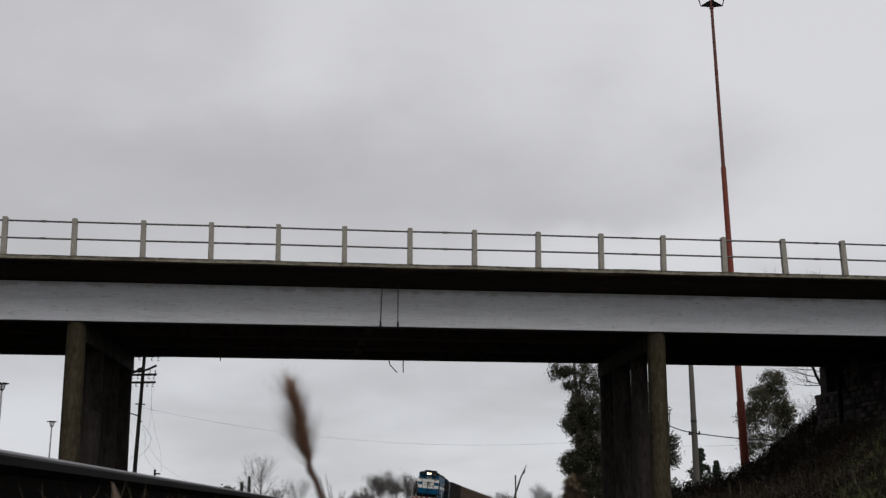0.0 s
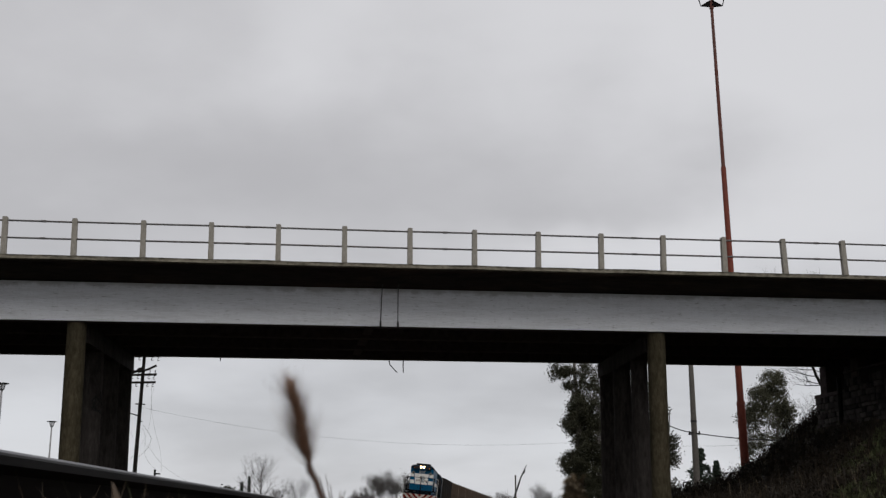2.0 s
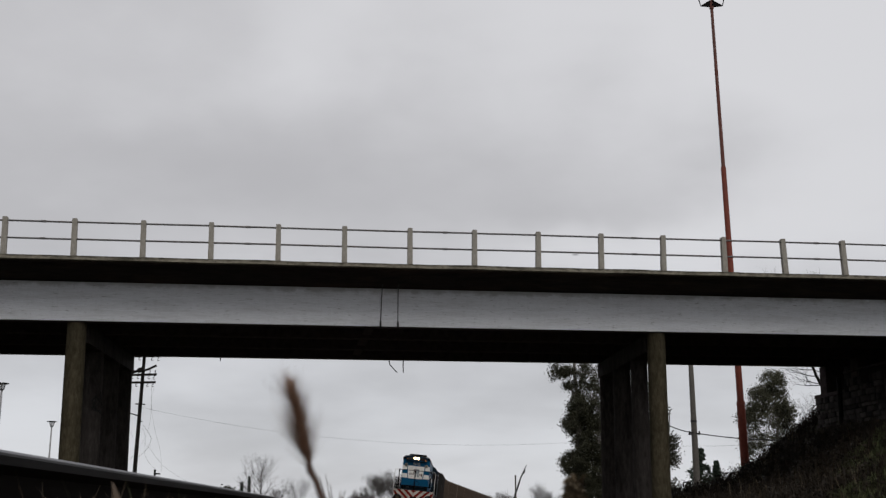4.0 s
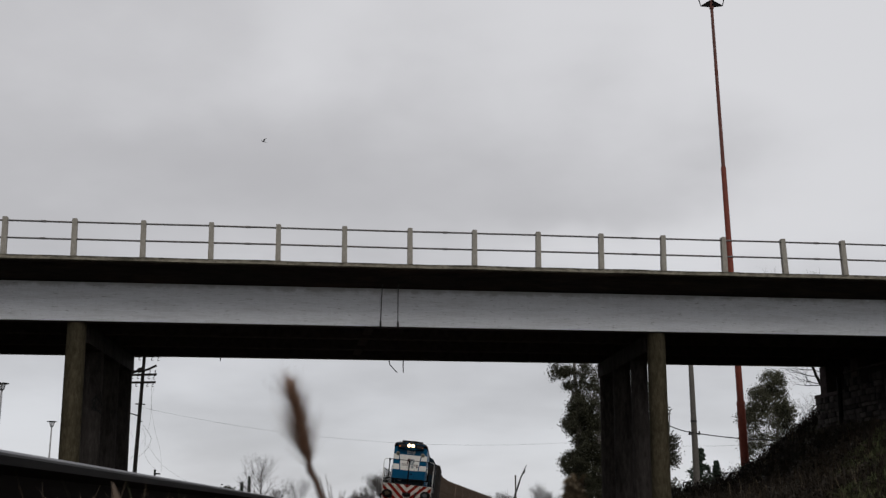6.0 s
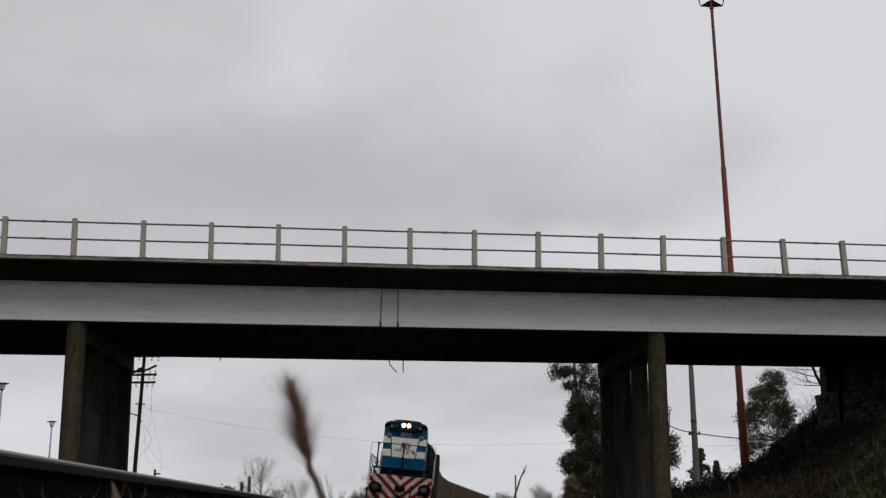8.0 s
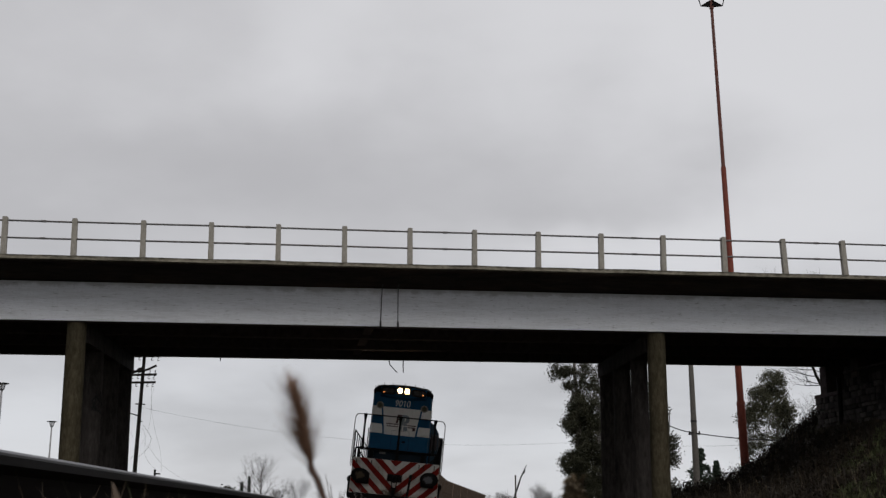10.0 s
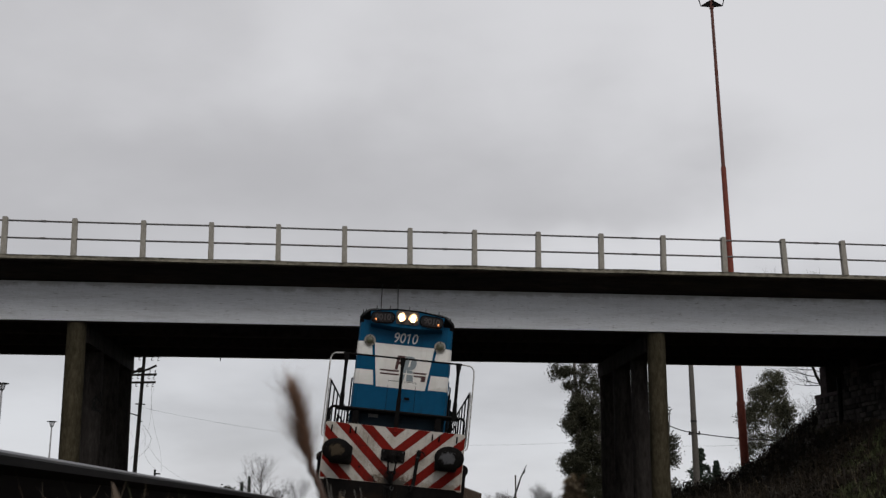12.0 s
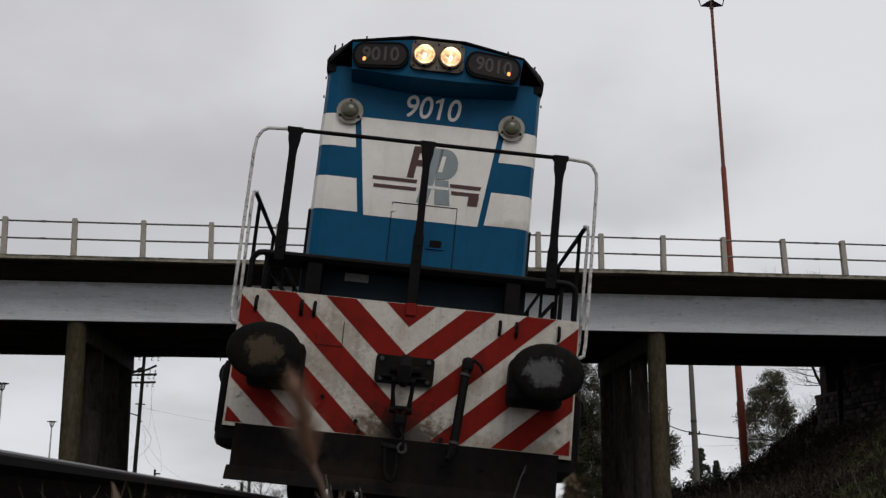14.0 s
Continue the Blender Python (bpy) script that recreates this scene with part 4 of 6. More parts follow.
def leafy_tree(name, at, height, blobs, seed, leaf, label, per=26, clumps=90, size=0.22, spread=0.28, trunk=0.2):
    rng = random.Random(seed)
    t = thing(name, Matrix.Translation(at), label, "tree")
    segs = []
    p = Vector((0, 0, -0.6))
    top = Vector((rng.uniform(-.3, .3), 0, height * 0.8))
    n = 7
    spine = [p.lerp(top, i / n) + Vector((rng.uniform(-.12, .12), rng.uniform(-.12, .12), 0)) for i in range(n + 1)]
    for i in range(n):
        segs.append((spine[i], spine[i + 1], trunk * (1 - 0.8 * i / n), trunk * (1 - 0.8 * (i + 1) / n)))
    pts = []
    for (cx, cy, cz), (rx, ry, rz), share in blobs:
        c = Vector((cx, cy, cz))
        near = min(spine, key=lambda s: (s - c).length + max(0, s.z - c.z) * 2)
        mid = near.lerp(c, 0.5) + Vector((0, 0, -0.1))
        segs += [(near, mid, trunk * 0.35, trunk * 0.24), (mid, c, trunk * 0.24, trunk * 0.12)]
        for _ in range(int(clumps * share)):
            while True:
                o = Vector((rng.uniform(-1, 1), rng.uniform(-1, 1), rng.uniform(-1, 1)))
                if 0.15 < o.length < 1:
                    break
            q = c + Vector((o.x * rx, o.y * ry, o.z * rz))
            pts.append(q)
            if rng.random() < 0.5:
                segs.append((c.lerp(q, 0.1), q, trunk * 0.1, 0.008))
    raw("trunk", *tubes_mesh(segs, 6), M_BARK, t)
    raw("crown", *leaf_cloud(rng, pts, per, size, spread), leaf, t)
    return t


def bare_tree(at, height, seed, label, depth=4, r=0.16, spread=0.75, kids=(2, 3), way=(0, 0, 1), trunk_share=0.42, wide=1.0, bark=None):
    rng = random.Random(seed)
    t = thing("bare_tree", Matrix.Translation(at), label, "tree")
    segs, tips = [], []
    twig_tubes(rng, (0, 0, -0.5), way, height * trunk_share, r, depth, spread, segs, tips, 0.22, kids)
    high = max(s[1].z for s in segs)
    f = Matrix.Diagonal((height / high * wide, height / high * wide, height / high))
    segs = [(f @ a, f @ b, r0 * 0.62, r1 * 0.62) for a, b, r0, r1 in segs]
    big = [s for s in segs if s[2] > r * 0.32]
    raw("trunk", *tubes_mesh(big, 6), bark or M_BARK, t)
    raw("branchwork", *tubes_mesh([s for s in segs if s[2] <= r * 0.32], 3), bark or M_TWIG, t)
    return t


def crowned_tree(at, height, seed, label, width=0.3, bare_to=0.16, nodes=8, kids=3):
    """A leafless tree with a leader and an oval crown of ascending branches."""
    rng = random.Random(seed)
    t = thing("bare_tree", Matrix.Translation(at), label, "tree")
    big, fine, tips = [], [], []
    p = Vector((0, 0, -0.5))
    for k in range(nodes + 1):
        f = bare_to + (0.93 - bare_to) * k / nodes
        q = Vector((rng.uniform(-0.02, 0.02) * height, rng.uniform(-0.02, 0.02) * height, f * height))
        r0, r1 = 0.017 * height * (1.05 - f + 0.5 / (nodes + 1)), 0.017 * height * (1.0 - f)
        big.append((p.copy(), q.copy(), max(r0, 0.01), max(r1, 0.008)))
        reach = width * height * math.sin(math.pi * min(1.0, 0.22 + 0.70 * k / nodes)) ** 0.8
        for j in range(kids):
            a = math.tau * (j + rng.random()) / kids
            way = Vector((math.cos(a), math.sin(a), 0.75 + 0.7 * k / nodes))
            twig_tubes(rng, q, way, reach * rng.uniform(0.6, 0.85), max(r1, 0.012) * 0.6, 3, 0.6, fine, tips, 0.3, (2, 2))
        p = q
    raw("trunk", *tubes_mesh(big, 6), M_BARK, t)
    raw("branchwork", *tubes_mesh(fine, 3), M_TWIG, t)
    return t


def make_trees():
    leafy_tree("evergreen_tree", (5.9, 54.0, -0.4), 9.5, [((-1.0, 0, 6.4), (0.5, 0.9, 0.30), 0.26), ((-0.5, 0, 5.8), (0.3, 0.6, 0.16), 0.10), ((0.3, 0, 6.35), (0.7, 1.0, 0.5), 0.26), ((0.7, 0, 8.4), (1.5, 1.6, 1.3), 0.8), ((-0.1, 0, 4.75), (0.42, 0.8, 0.8), 0.9), ((-0.42, 0, 4.15), (0.42, 0.7, 0.42), 0.45), ((0.45, 0, 5.0), (0.7, 1.0, 1.3), 0.9), ((0.05, 0, 3.2), (0.55, 0.9, 0.7), 0.8), ((-0.28, 0, 2.5), (0.6, 0.9, 0.55), 0.9), ((0.3, 0, 1.6), (0.8, 1.0, 0.8), 0.9), ((0.7, 0, 3.6), (0.7, 0.9, 1.2), 0.8), ((1.0, 0, 2.1), (0.6, 0.9, 1.2), 0.9)], 21, M_LEAF, "dense dark evergreen tree behind the bridge pier", 170, 75, 0.07, 0.12, 0.24)
    leafy_tree("evergreen_tree", (9.3, 54.0, -0.2), 5.5, [((0.05, 0, 4.55), (0.12, 0.3, 0.3), 0.2), ((-0.28, 0, 4.9), (0.16, 0.4, 1.3), 1.2), ((-0.3, 0, 2.4), (0.2, 0.4, 1.4), 1.3), ((0.42, 0, 2.75), (0.28, 0.4, 0.9), 0.6), ((0.3, 0, 1.2), (0.5, 0.5, 0.5), 0.4)], 22, M_LEAF, "slim dark evergreen tree beside the bridge pier", 40, 50, 0.11, 0.12, 0.1)
    leafy_tree("gum_tree", (15.7, 60.0, 0.2), 7.2, [((0.1, 0, 5.85), (0.62, 0.9, 0.75), 1.1), ((-0.55, 0, 5.1), (0.7, 0.9, 0.75), 1.0), ((0.55, 0, 4.6), (0.5, 0.8, 0.9), 0.9), ((-1.2, 0, 4.4), (0.45, 0.6, 0.6), 0.7), ((-1.0, 0, 3.1), (0.55, 0.7, 0.8), 0.6), ((-0.2, 0, 4.2), (0.95, 0.9, 0.9), 0.7), ((0.2, 0, 3.0), (0.9, 0.9, 0.9), 0.6), ((0.95, 0, 3.2), (0.35, 0.6, 0.8), 0.3)], 23, M_GUM, "airy olive-green gum tree above the bank", 80, 60, 0.085, 0.13, 0.12)
    # a leafless tree behind the abutment, with limbs that reach out over the bank
    rng = random.Random(31)
    bt = thing("bare_tree", Matrix(), "dark leafless tree leaning out from behind the abutment", "tree")
    limb = [(15.6, 46.6, 2.2), (15.0, 46.2, 3.5), (14.16, 46, 4.42), (13.86, 46, 4.62), (13.70, 46, 4.95), (13.60, 46, 5.24), (13.52, 46, 5.42), (13.3, 46, 5.9)]
    part("trunk", pipe(B(), limb, [0.15, 0.13, 0.10, 0.065, 0.055, 0.048, 0.042, 0.025], 8), M_WOOD, bt, smooth=True)
    segs, tips = [], []
    # thin crooked limbs that reach out over the bank
    for at, way, length, r, depth in (((13.86, 46, 4.62), (-1, 0.1, -0.02), 0.55, 0.026, 4), ((13.84, 46, 4.66), (-1, -0.1, 0.2), 0.5, 0.022, 4), ((13.70, 46, 4.95), (-1, 0.1, 0.08), 0.6, 0.024, 4), ((13.62, 46, 5.2), (-1, 0.2, -0.2), 0.45, 0.02, 4), ((13.70, 46, 4.95), (1, 0.2, 0.1), 0.25, 0.016, 3), ((13.62, 46, 5.2), (0.8, 0.2, -0.3), 0.25, 0.016, 3)):
        twig_tubes(rng, at, way, length, r, depth, 0.75, segs, tips, 0.35, (1, 2))
    # a haze of fine upright twigs on the brow below them
    for _ in range(16):
        x = rng.uniform(12.45, 13.75)
        twig_tubes(rng, (x, 46.4 + rng.uniform(-0.3, 0.3), 2.4 + (x - 12.45) * 0.75), (rng.uniform(-0.5, 0.35), 0, 1), rng.uniform(0.35, 0.6), 0.010, 4, 0.6, segs, tips, 0.3, (1, 2))
    raw("branchwork", *tubes_mesh(segs, 4), M_WOOD, bt)
    for (x, y, h, r, sd) in ((18.25, 90.0, 4.5, 2.7, 41), (19.35, 90.0, 3.6, 0.85, 42), (-23.8, 150.0, 3.8, 0.26, 43), (-22.95, 150.0, 4.3, 0.28, 44)):
        leafy_tree("cypress_tree", (x, y, -0.4), h, [((0, 0, h * f + 0.2), (r * (1.03 - f) * (0.85 + 0.15 * (i % 2)), r * (1.03 - f), h * 0.09), 0.34) for i, f in enumerate((0.08, 0.17, 0.26, 0.35, 0.44, 0.53, 0.62, 0.71, 0.79, 0.87, 0.94, 0.99))], sd, M_CYPRESS, "dark pointed cypress tree in the distance", 40, 60, 0.16 if r > 0.4 else 0.08, 0.07, 0.09)
    crowned_tree((-21.6, 150.0, -0.4), 6.2, 58, "tall leafless tree on the skyline", 0.44, 0.12, 9, 3)
    bare_tree((-20.0, 152.0, -0.4), 3.6, 52, "leafless tree on the skyline", 5, 0.17, 0.7, (2, 2))
    crowned_tree((-15.0, 130.0, -0.4), 2.55, 53, "low round-headed leafless tree on the skyline", 0.75, 0.30, 8, 5)
    bare_tree((-17.6, 134.0, -0.4), 3.2, 54, "low leafless tree on the skyline", 5, 0.15, 1.0, (2, 2))
    for i, (x, h) in enumerate(((-10.6, 3.8), (-9.2, 5.2), (-7.8, 6.1), (-6.4, 6.6), (-5.0, 6.3), (-3.6, 5.8), (-2.4, 5.0))):
        bare_tree((x, 160.0 + i, -0.4), h, 61 + i, "leafless tree far behind the train", 5, 0.15, 0.95, (3, 3), (0, 0, 1), 0.36)
    for i, (x, h) in enumerate(((6.4, 4.0), (8.2, 4.2), (10.0, 4.4), (11.6, 3.9), (15.2, 6.0), (16.6, 5.2), (18.0, 4.4), (21, 3.9))):
        bare_tree((x, 200.0 + i, -0.4), h, 71 + i, "leafless tree on the far skyline", 5, 0.14, 1.0, (2, 3), (0, 0, 1), 0.38)
    for i, (x, h) in enumerate(((-38.4, 5.0), (-36.6, 4.4), (-34.1, 4.9))):
        leafy_tree("evergreen_tree", (x, 200.0, -0.4), h, [((0, 0, h * 0.82), (1.1, 1.0, 0.4), 1), ((0.5, 0, h * 0.6), (0.9, 0.9, 0.5), 0.6)], 81 + i, M_LEAF, "dark flat-topped evergreen tree on the skyline", 18, 40, 0.4, 0.35, 0.2)


make_trees()


# ---- the train ----
def clip_poly(poly, x0, x1, z0, z1):
    for axis, lim, keep in ((0, x0, 1), (0, x1, -1), (1, z0, 1), (1, z1, -1)):
        out = []
        for i, p in enumerate(poly):
            q = poly[(i + 1) % len(poly)]
            a, b = (p[axis] - lim) * keep, (q[axis] - lim) * keep
            if a >= 0:
                out.append(p)
            if (a > 0 > b) or (a < 0 < b):
                t = a / (a - b)
                out.append((p[0] + (q[0] - p[0]) * t, p[1] + (q[1] - p[1]) * t))
        poly = out
        if len(poly) < 3:
            return []
    return poly


def lettering(name, text, size, material, parent, m, shear=0.0, bold=0.0, width=1.0):
    """Each character is a part of its own."""
    step = size * 0.5 * width
    for k, ch in enumerate(text):
        cu = bpy.data.curves.new(name, "FONT")
        cu.body, cu.size, cu.shear, cu.extrude, cu.offset = ch, size, shear, 0.003, bold
        cu.align_x, cu.align_y = "CENTER", "CENTER"
        tmp = new("tmp", cu)
        me = bpy.data.meshes.new_from_object(tmp.evaluated_get(bpy.context.evaluated_depsgraph_get()))
        bpy.data.objects.remove(tmp)
        me.transform(Matrix.Diagonal((width, 1, 1, 1)))
        me.materials.clear()
        me.materials.append(material)
        ob = new(name, me)
        ob.parent = parent
        ob.matrix_basis = m @ pose((k - (len(text) - 1) / 2) * step, 0, 0, 90, 0, 0)


HOOD_Y = 0.50
WHEEL_R = 0.51


def disc(bm, x, y0, y1, z, r0, r1, n=24, sx=1.0):
    g = bmesh.ops.create_cone(bm, cap_ends=True, segments=n, radius1=r0, radius2=r1, depth=abs(y1 - y0))["verts"]
    bmesh.ops.transform(bm, matrix=Matrix.Translation((x, (y0 + y1) / 2, z)) @ Matrix.Diagonal((sx, 1, 1, 1)) @ pose(0, 0, 0, 90, 0, 0), verts=g)
    return bm


def collar(x, z, rings, closed=True, n=32):
    """A turned shape round an axis along y: rings of (radius, y)."""
    bm = B()
    loops = [[bm.verts.new((x + r * math.cos(math.tau * k / n), y, z + r * math.sin(math.tau * k / n))) for k in range(n)] for r, y in rings]
    for a, b in zip(loops, loops[1:] + loops[:1] if closed else loops[1:]):
        for k in range(n):
            bm.faces.new((a[k], a[(k + 1) % n], b[(k + 1) % n], b[k]))
    bmesh.ops.recalc_face_normals(bm, faces=bm.faces[:])
    return bm


def holed(outline, holes, r, y0, y1, n=32):
    """A plate with round holes, from y0 to y1."""
    bm = B()
    loops = [[(x, z) for x, z in outline]] + [[(cx + r * math.cos(math.tau * k / n), cz + r * math.sin(math.tau * k / n)) for k in range(n)] for cx, cz in holes]
    edges = []
    for loop in loops:
        vs = [bm.verts.new((x, y0, z)) for x, z in loop]
        edges += [bm.edges.new((vs[k], vs[(k + 1) % len(vs)])) for k in range(len(vs))]
    bmesh.ops.triangle_fill(bm, use_beauty=True, edges=edges)
    grown = bmesh.ops.extrude_face_region(bm, geom=bm.faces[:])["geom"]
    bmesh.ops.translate(bm, vec=(0, y1 - y0, 0), verts=[v for v in grown if isinstance(v, bmesh.types.BMVert)])
    bmesh.ops.recalc_face_normals(bm, faces=bm.faces[:])
    return bm


def round_rect(cx, cz, w, h, r, n=5):
    out = []
    for sx, sz, a0 in ((1, 1, 0), (-1, 1, 90), (-1, -1, 180), (1, -1, 270)):
        for i in range(n + 1):
            a = radians(a0 + 90 * i / n)
            out.append((cx + sx * (w / 2 - r) + r * math.cos(a), cz + sz * (h / 2 - r) + r * math.sin(a)))
    return out


def make_locomotive():
    lo = thing("diesel_locomotive", Matrix(), "blue and white diesel locomotive with red chevrons and lit headlamps", "locomotive")
    # long hood with rounded front corners
    hood = B()
    w = 0.915
    front = [(-w, 11.2), (-w, HOOD_Y + 0.10), (-w + 0.03, HOOD_Y + 0.03), (-w + 0.10, HOOD_Y), (w - 0.10, HOOD_Y), (w - 0.03, HOOD_Y + 0.03), (w, HOOD_Y + 0.10), (w, 11.2)]
    prism(hood, front, 1.50, 3.62, "z")
    hood_ob = part("hood", hood, M_BLUE, lo)
    roof = B()
    prism(roof, [(-w - 0.008, 3.57), (-w - 0.014, 3.67), (-0.90, 3.72), (-0.84, 3.785), (-0.76, 3.84), (-0.68, 3.856), (-0.3, 3.885), (0.3, 3.885), (0.68, 3.856), (0.76, 3.84), (0.84, 3.785), (0.90, 3.72), (w + 0.014, 3.67), (w + 0.008, 3.57)], HOOD_Y + 0.012, 11.2)
    part("hood_roof", roof, M_BLACK, lo, "black-painted hood roof with cut corners")
    # the roof's front reaches out over the lamp housing and tapers back to the hood's cut corners
    cap = B()
    fy = HOOD_Y - 0.272
    for s in (-1, 1):
        for x, y, z in ((0.722, fy + 0.066, 3.774), (0.722, fy + 0.066, 3.790), (0.22, fy - 0.012, 3.838), (0.22, fy - 0.012, 3.850), (w + 0.012, HOOD_Y + 0.03, 3.625), (w + 0.012, HOOD_Y + 0.03, 3.67), (0.90, HOOD_Y + 0.03, 3.72), (0.84, HOOD_Y + 0.03, 3.785), (0.76, HOOD_Y + 0.03, 3.84), (0.3, HOOD_Y + 0.03, 3.885), (0.885, HOOD_Y - 0.006, 3.675), (0.84, HOOD_Y - 0.006, 3.72), (0.70, HOOD_Y - 0.006, 3.74)):
            cap.verts.new((s * x, y, z))
    hull = bmesh.ops.convex_hull(cap, input=cap.verts[:])
    bmesh.ops.delete(cap, geom=list({v for v in hull["geom_interior"] if isinstance(v, bmesh.types.BMVert)}), context="VERTS")
    part("roof_overhang", cap, M_BLACK, lo, "black roof front over the lamp housing")
    for x, z in ((-0.88, 3.72), (-0.82, 3.74), (0.84, 3.72), (-0.62, 3.83), (-0.36, 3.85), (0.02, 3.86), (0.34, 3.85), (0.60, 3.83)):
        part("roof_stud", rod(B(), (x, HOOD_Y + 0.05, z), (x, HOOD_Y + 0.05, z + 0.10), 0.008, n=6), M_BLACK, lo)
    for x, z in ((-0.925, 3.55), (-0.925, 3.38), (0.925, 3.5)):
        part("side_stud", rod(B(), (x, HOOD_Y + 0.14, z), (x * 1.012, HOOD_Y + 0.14, z), 0.012, n=6), M_BLACK, lo)
    for s in (-1, 1):
        bm = B()
        box(bm, (s * 0.90, 6.0, 2.08), (0.11, 9.5, 1.16), bevel=0.02)
        part("side_doors", bm, M_BLUE, lo)
        bm = B()
        box(bm, (s * 0.954, 6.0, 2.52), (0.012, 9.4, 0.26))
        part("side_stripe", bm, M_WHITE, lo)
        bm = B()
        box(bm, (s * 0.92, 5.9, 3.06), (0.012, 10.4, 0.27))
        part("side_stripe", bm, M_WHITE, lo)
        for y in (1.6, 3.2, 4.8, 6.4, 8.0, 9.6):
            part("side_door", box(B(), (s * 0.92, y, 2.98), (0.03, 1.4, 0.52), bevel=0.01), M_BLUE, lo)
    # bands of the nose: white side bands with blue between, and the central tapering panel
    f0, f1 = HOOD_Y - 0.004, HOOD_Y + 0.02
    # slanting blue edges of the panel leave 5 cm of blue showing
    def edge(z):
        return 0.475 + (z - 2.35) / 0.84 * 0.11
    bm = B()
    prism(bm, [(-edge(2.35), 2.35), (edge(2.35), 2.35), (edge(3.19), 3.19), (-edge(3.19), 3.19)], f0, f1)
    part("nose_panel", bm, M_WHITE, lo, "white tapering nose panel")
    for s in (-1, 1):
        for z0, z1 in ((2.37, 2.655), (2.92, 3.20)):
            bm = B()
            pts = [(s * (edge(z0) + 0.05), z0), (s * (w - 0.10), z0), (s * (w - 0.10), z1), (s * (edge(z1) + 0.05), z1)]
            prism(bm, pts, f0, f1)
            part("nose_band", bm, M_WHITE, lo, "white side band")
            bm = B()
            o = 0.004
            ring = [(s * (w - 0.10), HOOD_Y - o), (s * (w - 0.03 + o * 0.6), HOOD_Y + 0.03 - o * 0.6), (s * (w + o), HOOD_Y + 0.10), (s * (w + o), HOOD_Y + 0.6), (s * (w - 0.01), HOOD_Y + 0.6), (s * (w - 0.01), HOOD_Y + 0.10), (s * (w - 0.10), HOOD_Y + 0.02)]
            prism(bm, ring, z0, z1, "z")
            part("nose_band", bm, M_WHITE, lo, "white side band")
    # the service hatch in the nose
    hx, hz1 = 0.025, 2.485
    bm = B()
    for a, b in (((-0.27, 1.66), (-0.27, hz1)), ((0.27, 1.66), (0.27, hz1)), ((-0.27, hz1), (0.27, hz1))):
        c = ((a[0] + b[0]) / 2 + hx, HOOD_Y - 0.005, (a[1] + b[1]) / 2)
        box(bm, c, (max(0.006, abs(a[0] - b[0])), 0.006, max(0.006, abs(a[1] - b[1]))))
    part("hatch_seam", bm, M_IRON, lo)
    latch = part("hatch_latch", prism(B(), round_rect(0.145, 2.165, 0.17, 0.09, 0.02), HOOD_Y - 0.012, HOOD_Y + 0.01), M_BLUE, lo, "recessed hatch latch")
    part("latch_grip", prism(B(), round_rect(0.145, 2.165, 0.10, 0.055, 0.015), HOOD_Y - 0.018, HOOD_Y + 0.01), M_BLACK, latch)
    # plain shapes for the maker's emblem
    e0, e1 = HOOD_Y - 0.010, HOOD_Y - 0.002
    def slab(name, pts, material, parent=lo, label=""):
        return part(name, prism(B(), pts, e0, e1), material, parent, label)
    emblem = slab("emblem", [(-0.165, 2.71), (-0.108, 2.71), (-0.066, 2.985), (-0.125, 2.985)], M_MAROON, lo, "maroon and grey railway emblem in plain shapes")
    emblem.matrix_basis = pose(0.014, 0, 0)
    slab("emblem_shape", [(-0.078, 2.928), (0.015, 2.928), (0.03, 2.985), (-0.070, 2.985)], M_MAROON, emblem)
    slab("emblem_shape", [(-0.096, 2.815), (-0.026, 2.815), (-0.014, 2.868), (-0.088, 2.868)], M_MAROON, emblem)
    slab("emblem_shape", [(-0.067, 2.505), (0.025, 2.505), (0.125, 2.985), (0.035, 2.985)], M_GREY, emblem)
    bowl = [(0.10, 2.985)] + [(0.145 + 0.108 * math.cos(a), 2.855 + 0.13 * math.sin(a)) for a in [radians(88 - 17.8 * i) for i in range(11)]] + [(0.075, 2.715)]
    slab("emblem_shape", bowl, M_GREY, emblem)
    slab("emblem_shape", [(0.075, 2.715), (0.185, 2.715), (0.215, 2.505), (0.085, 2.505)], M_GREY, emblem)
    part("emblem_gap", prism(B(), [(0.088, 2.78), (0.125, 2.78), (0.148, 2.92), (0.118, 2.92)], e0 - 0.002, e0 + 0.001), M_WHITE, emblem)
    part("emblem_gap", prism(B(), [(-0.06, 2.632), (0.19, 2.632), (0.195, 2.655), (-0.055, 2.655)], e0 - 0.002, e0 + 0.001), M_WHITE, emblem)
    for z0, z1 in ((2.668, 2.695), (2.60, 2.628)):
        slab("emblem_bar", [(-0.447 + (2.70 - z1) * 0.2, z0), (-0.078, z0), (-0.073, z1), (-0.447 + (2.70 - z1) * 0.2, z1)], M_MAROON, emblem)
    slab("emblem_bar", [(0.205, 2.66), (0.455, 2.66), (0.467, 2.69), (0.20, 2.69)], M_MAROON, emblem)
    slab("emblem_bar", [(0.22, 2.60), (0.445, 2.60), (0.455, 2.63), (0.215, 2.63)], M_MAROON, emblem)
    slab("emblem_bar", [(0.36, 2.52), (0.44, 2.52), (0.453, 2.60), (0.365, 2.60)], M_MAROON, emblem)
    lettering("fleet_digit", "9010", 0.275, M_DIGIT, lo, pose(0.0, HOOD_Y - 0.004, 3.32), 0.15, 0.0015, 0.87)
    # the flag and foot of the figure one
    part("fleet_digit", prism(B(), [(0.026, 3.378), (0.030, 3.402), (0.085, 3.424), (0.081, 3.392)], HOOD_Y - 0.007, HOOD_Y + 0.002), M_DIGIT, lo)
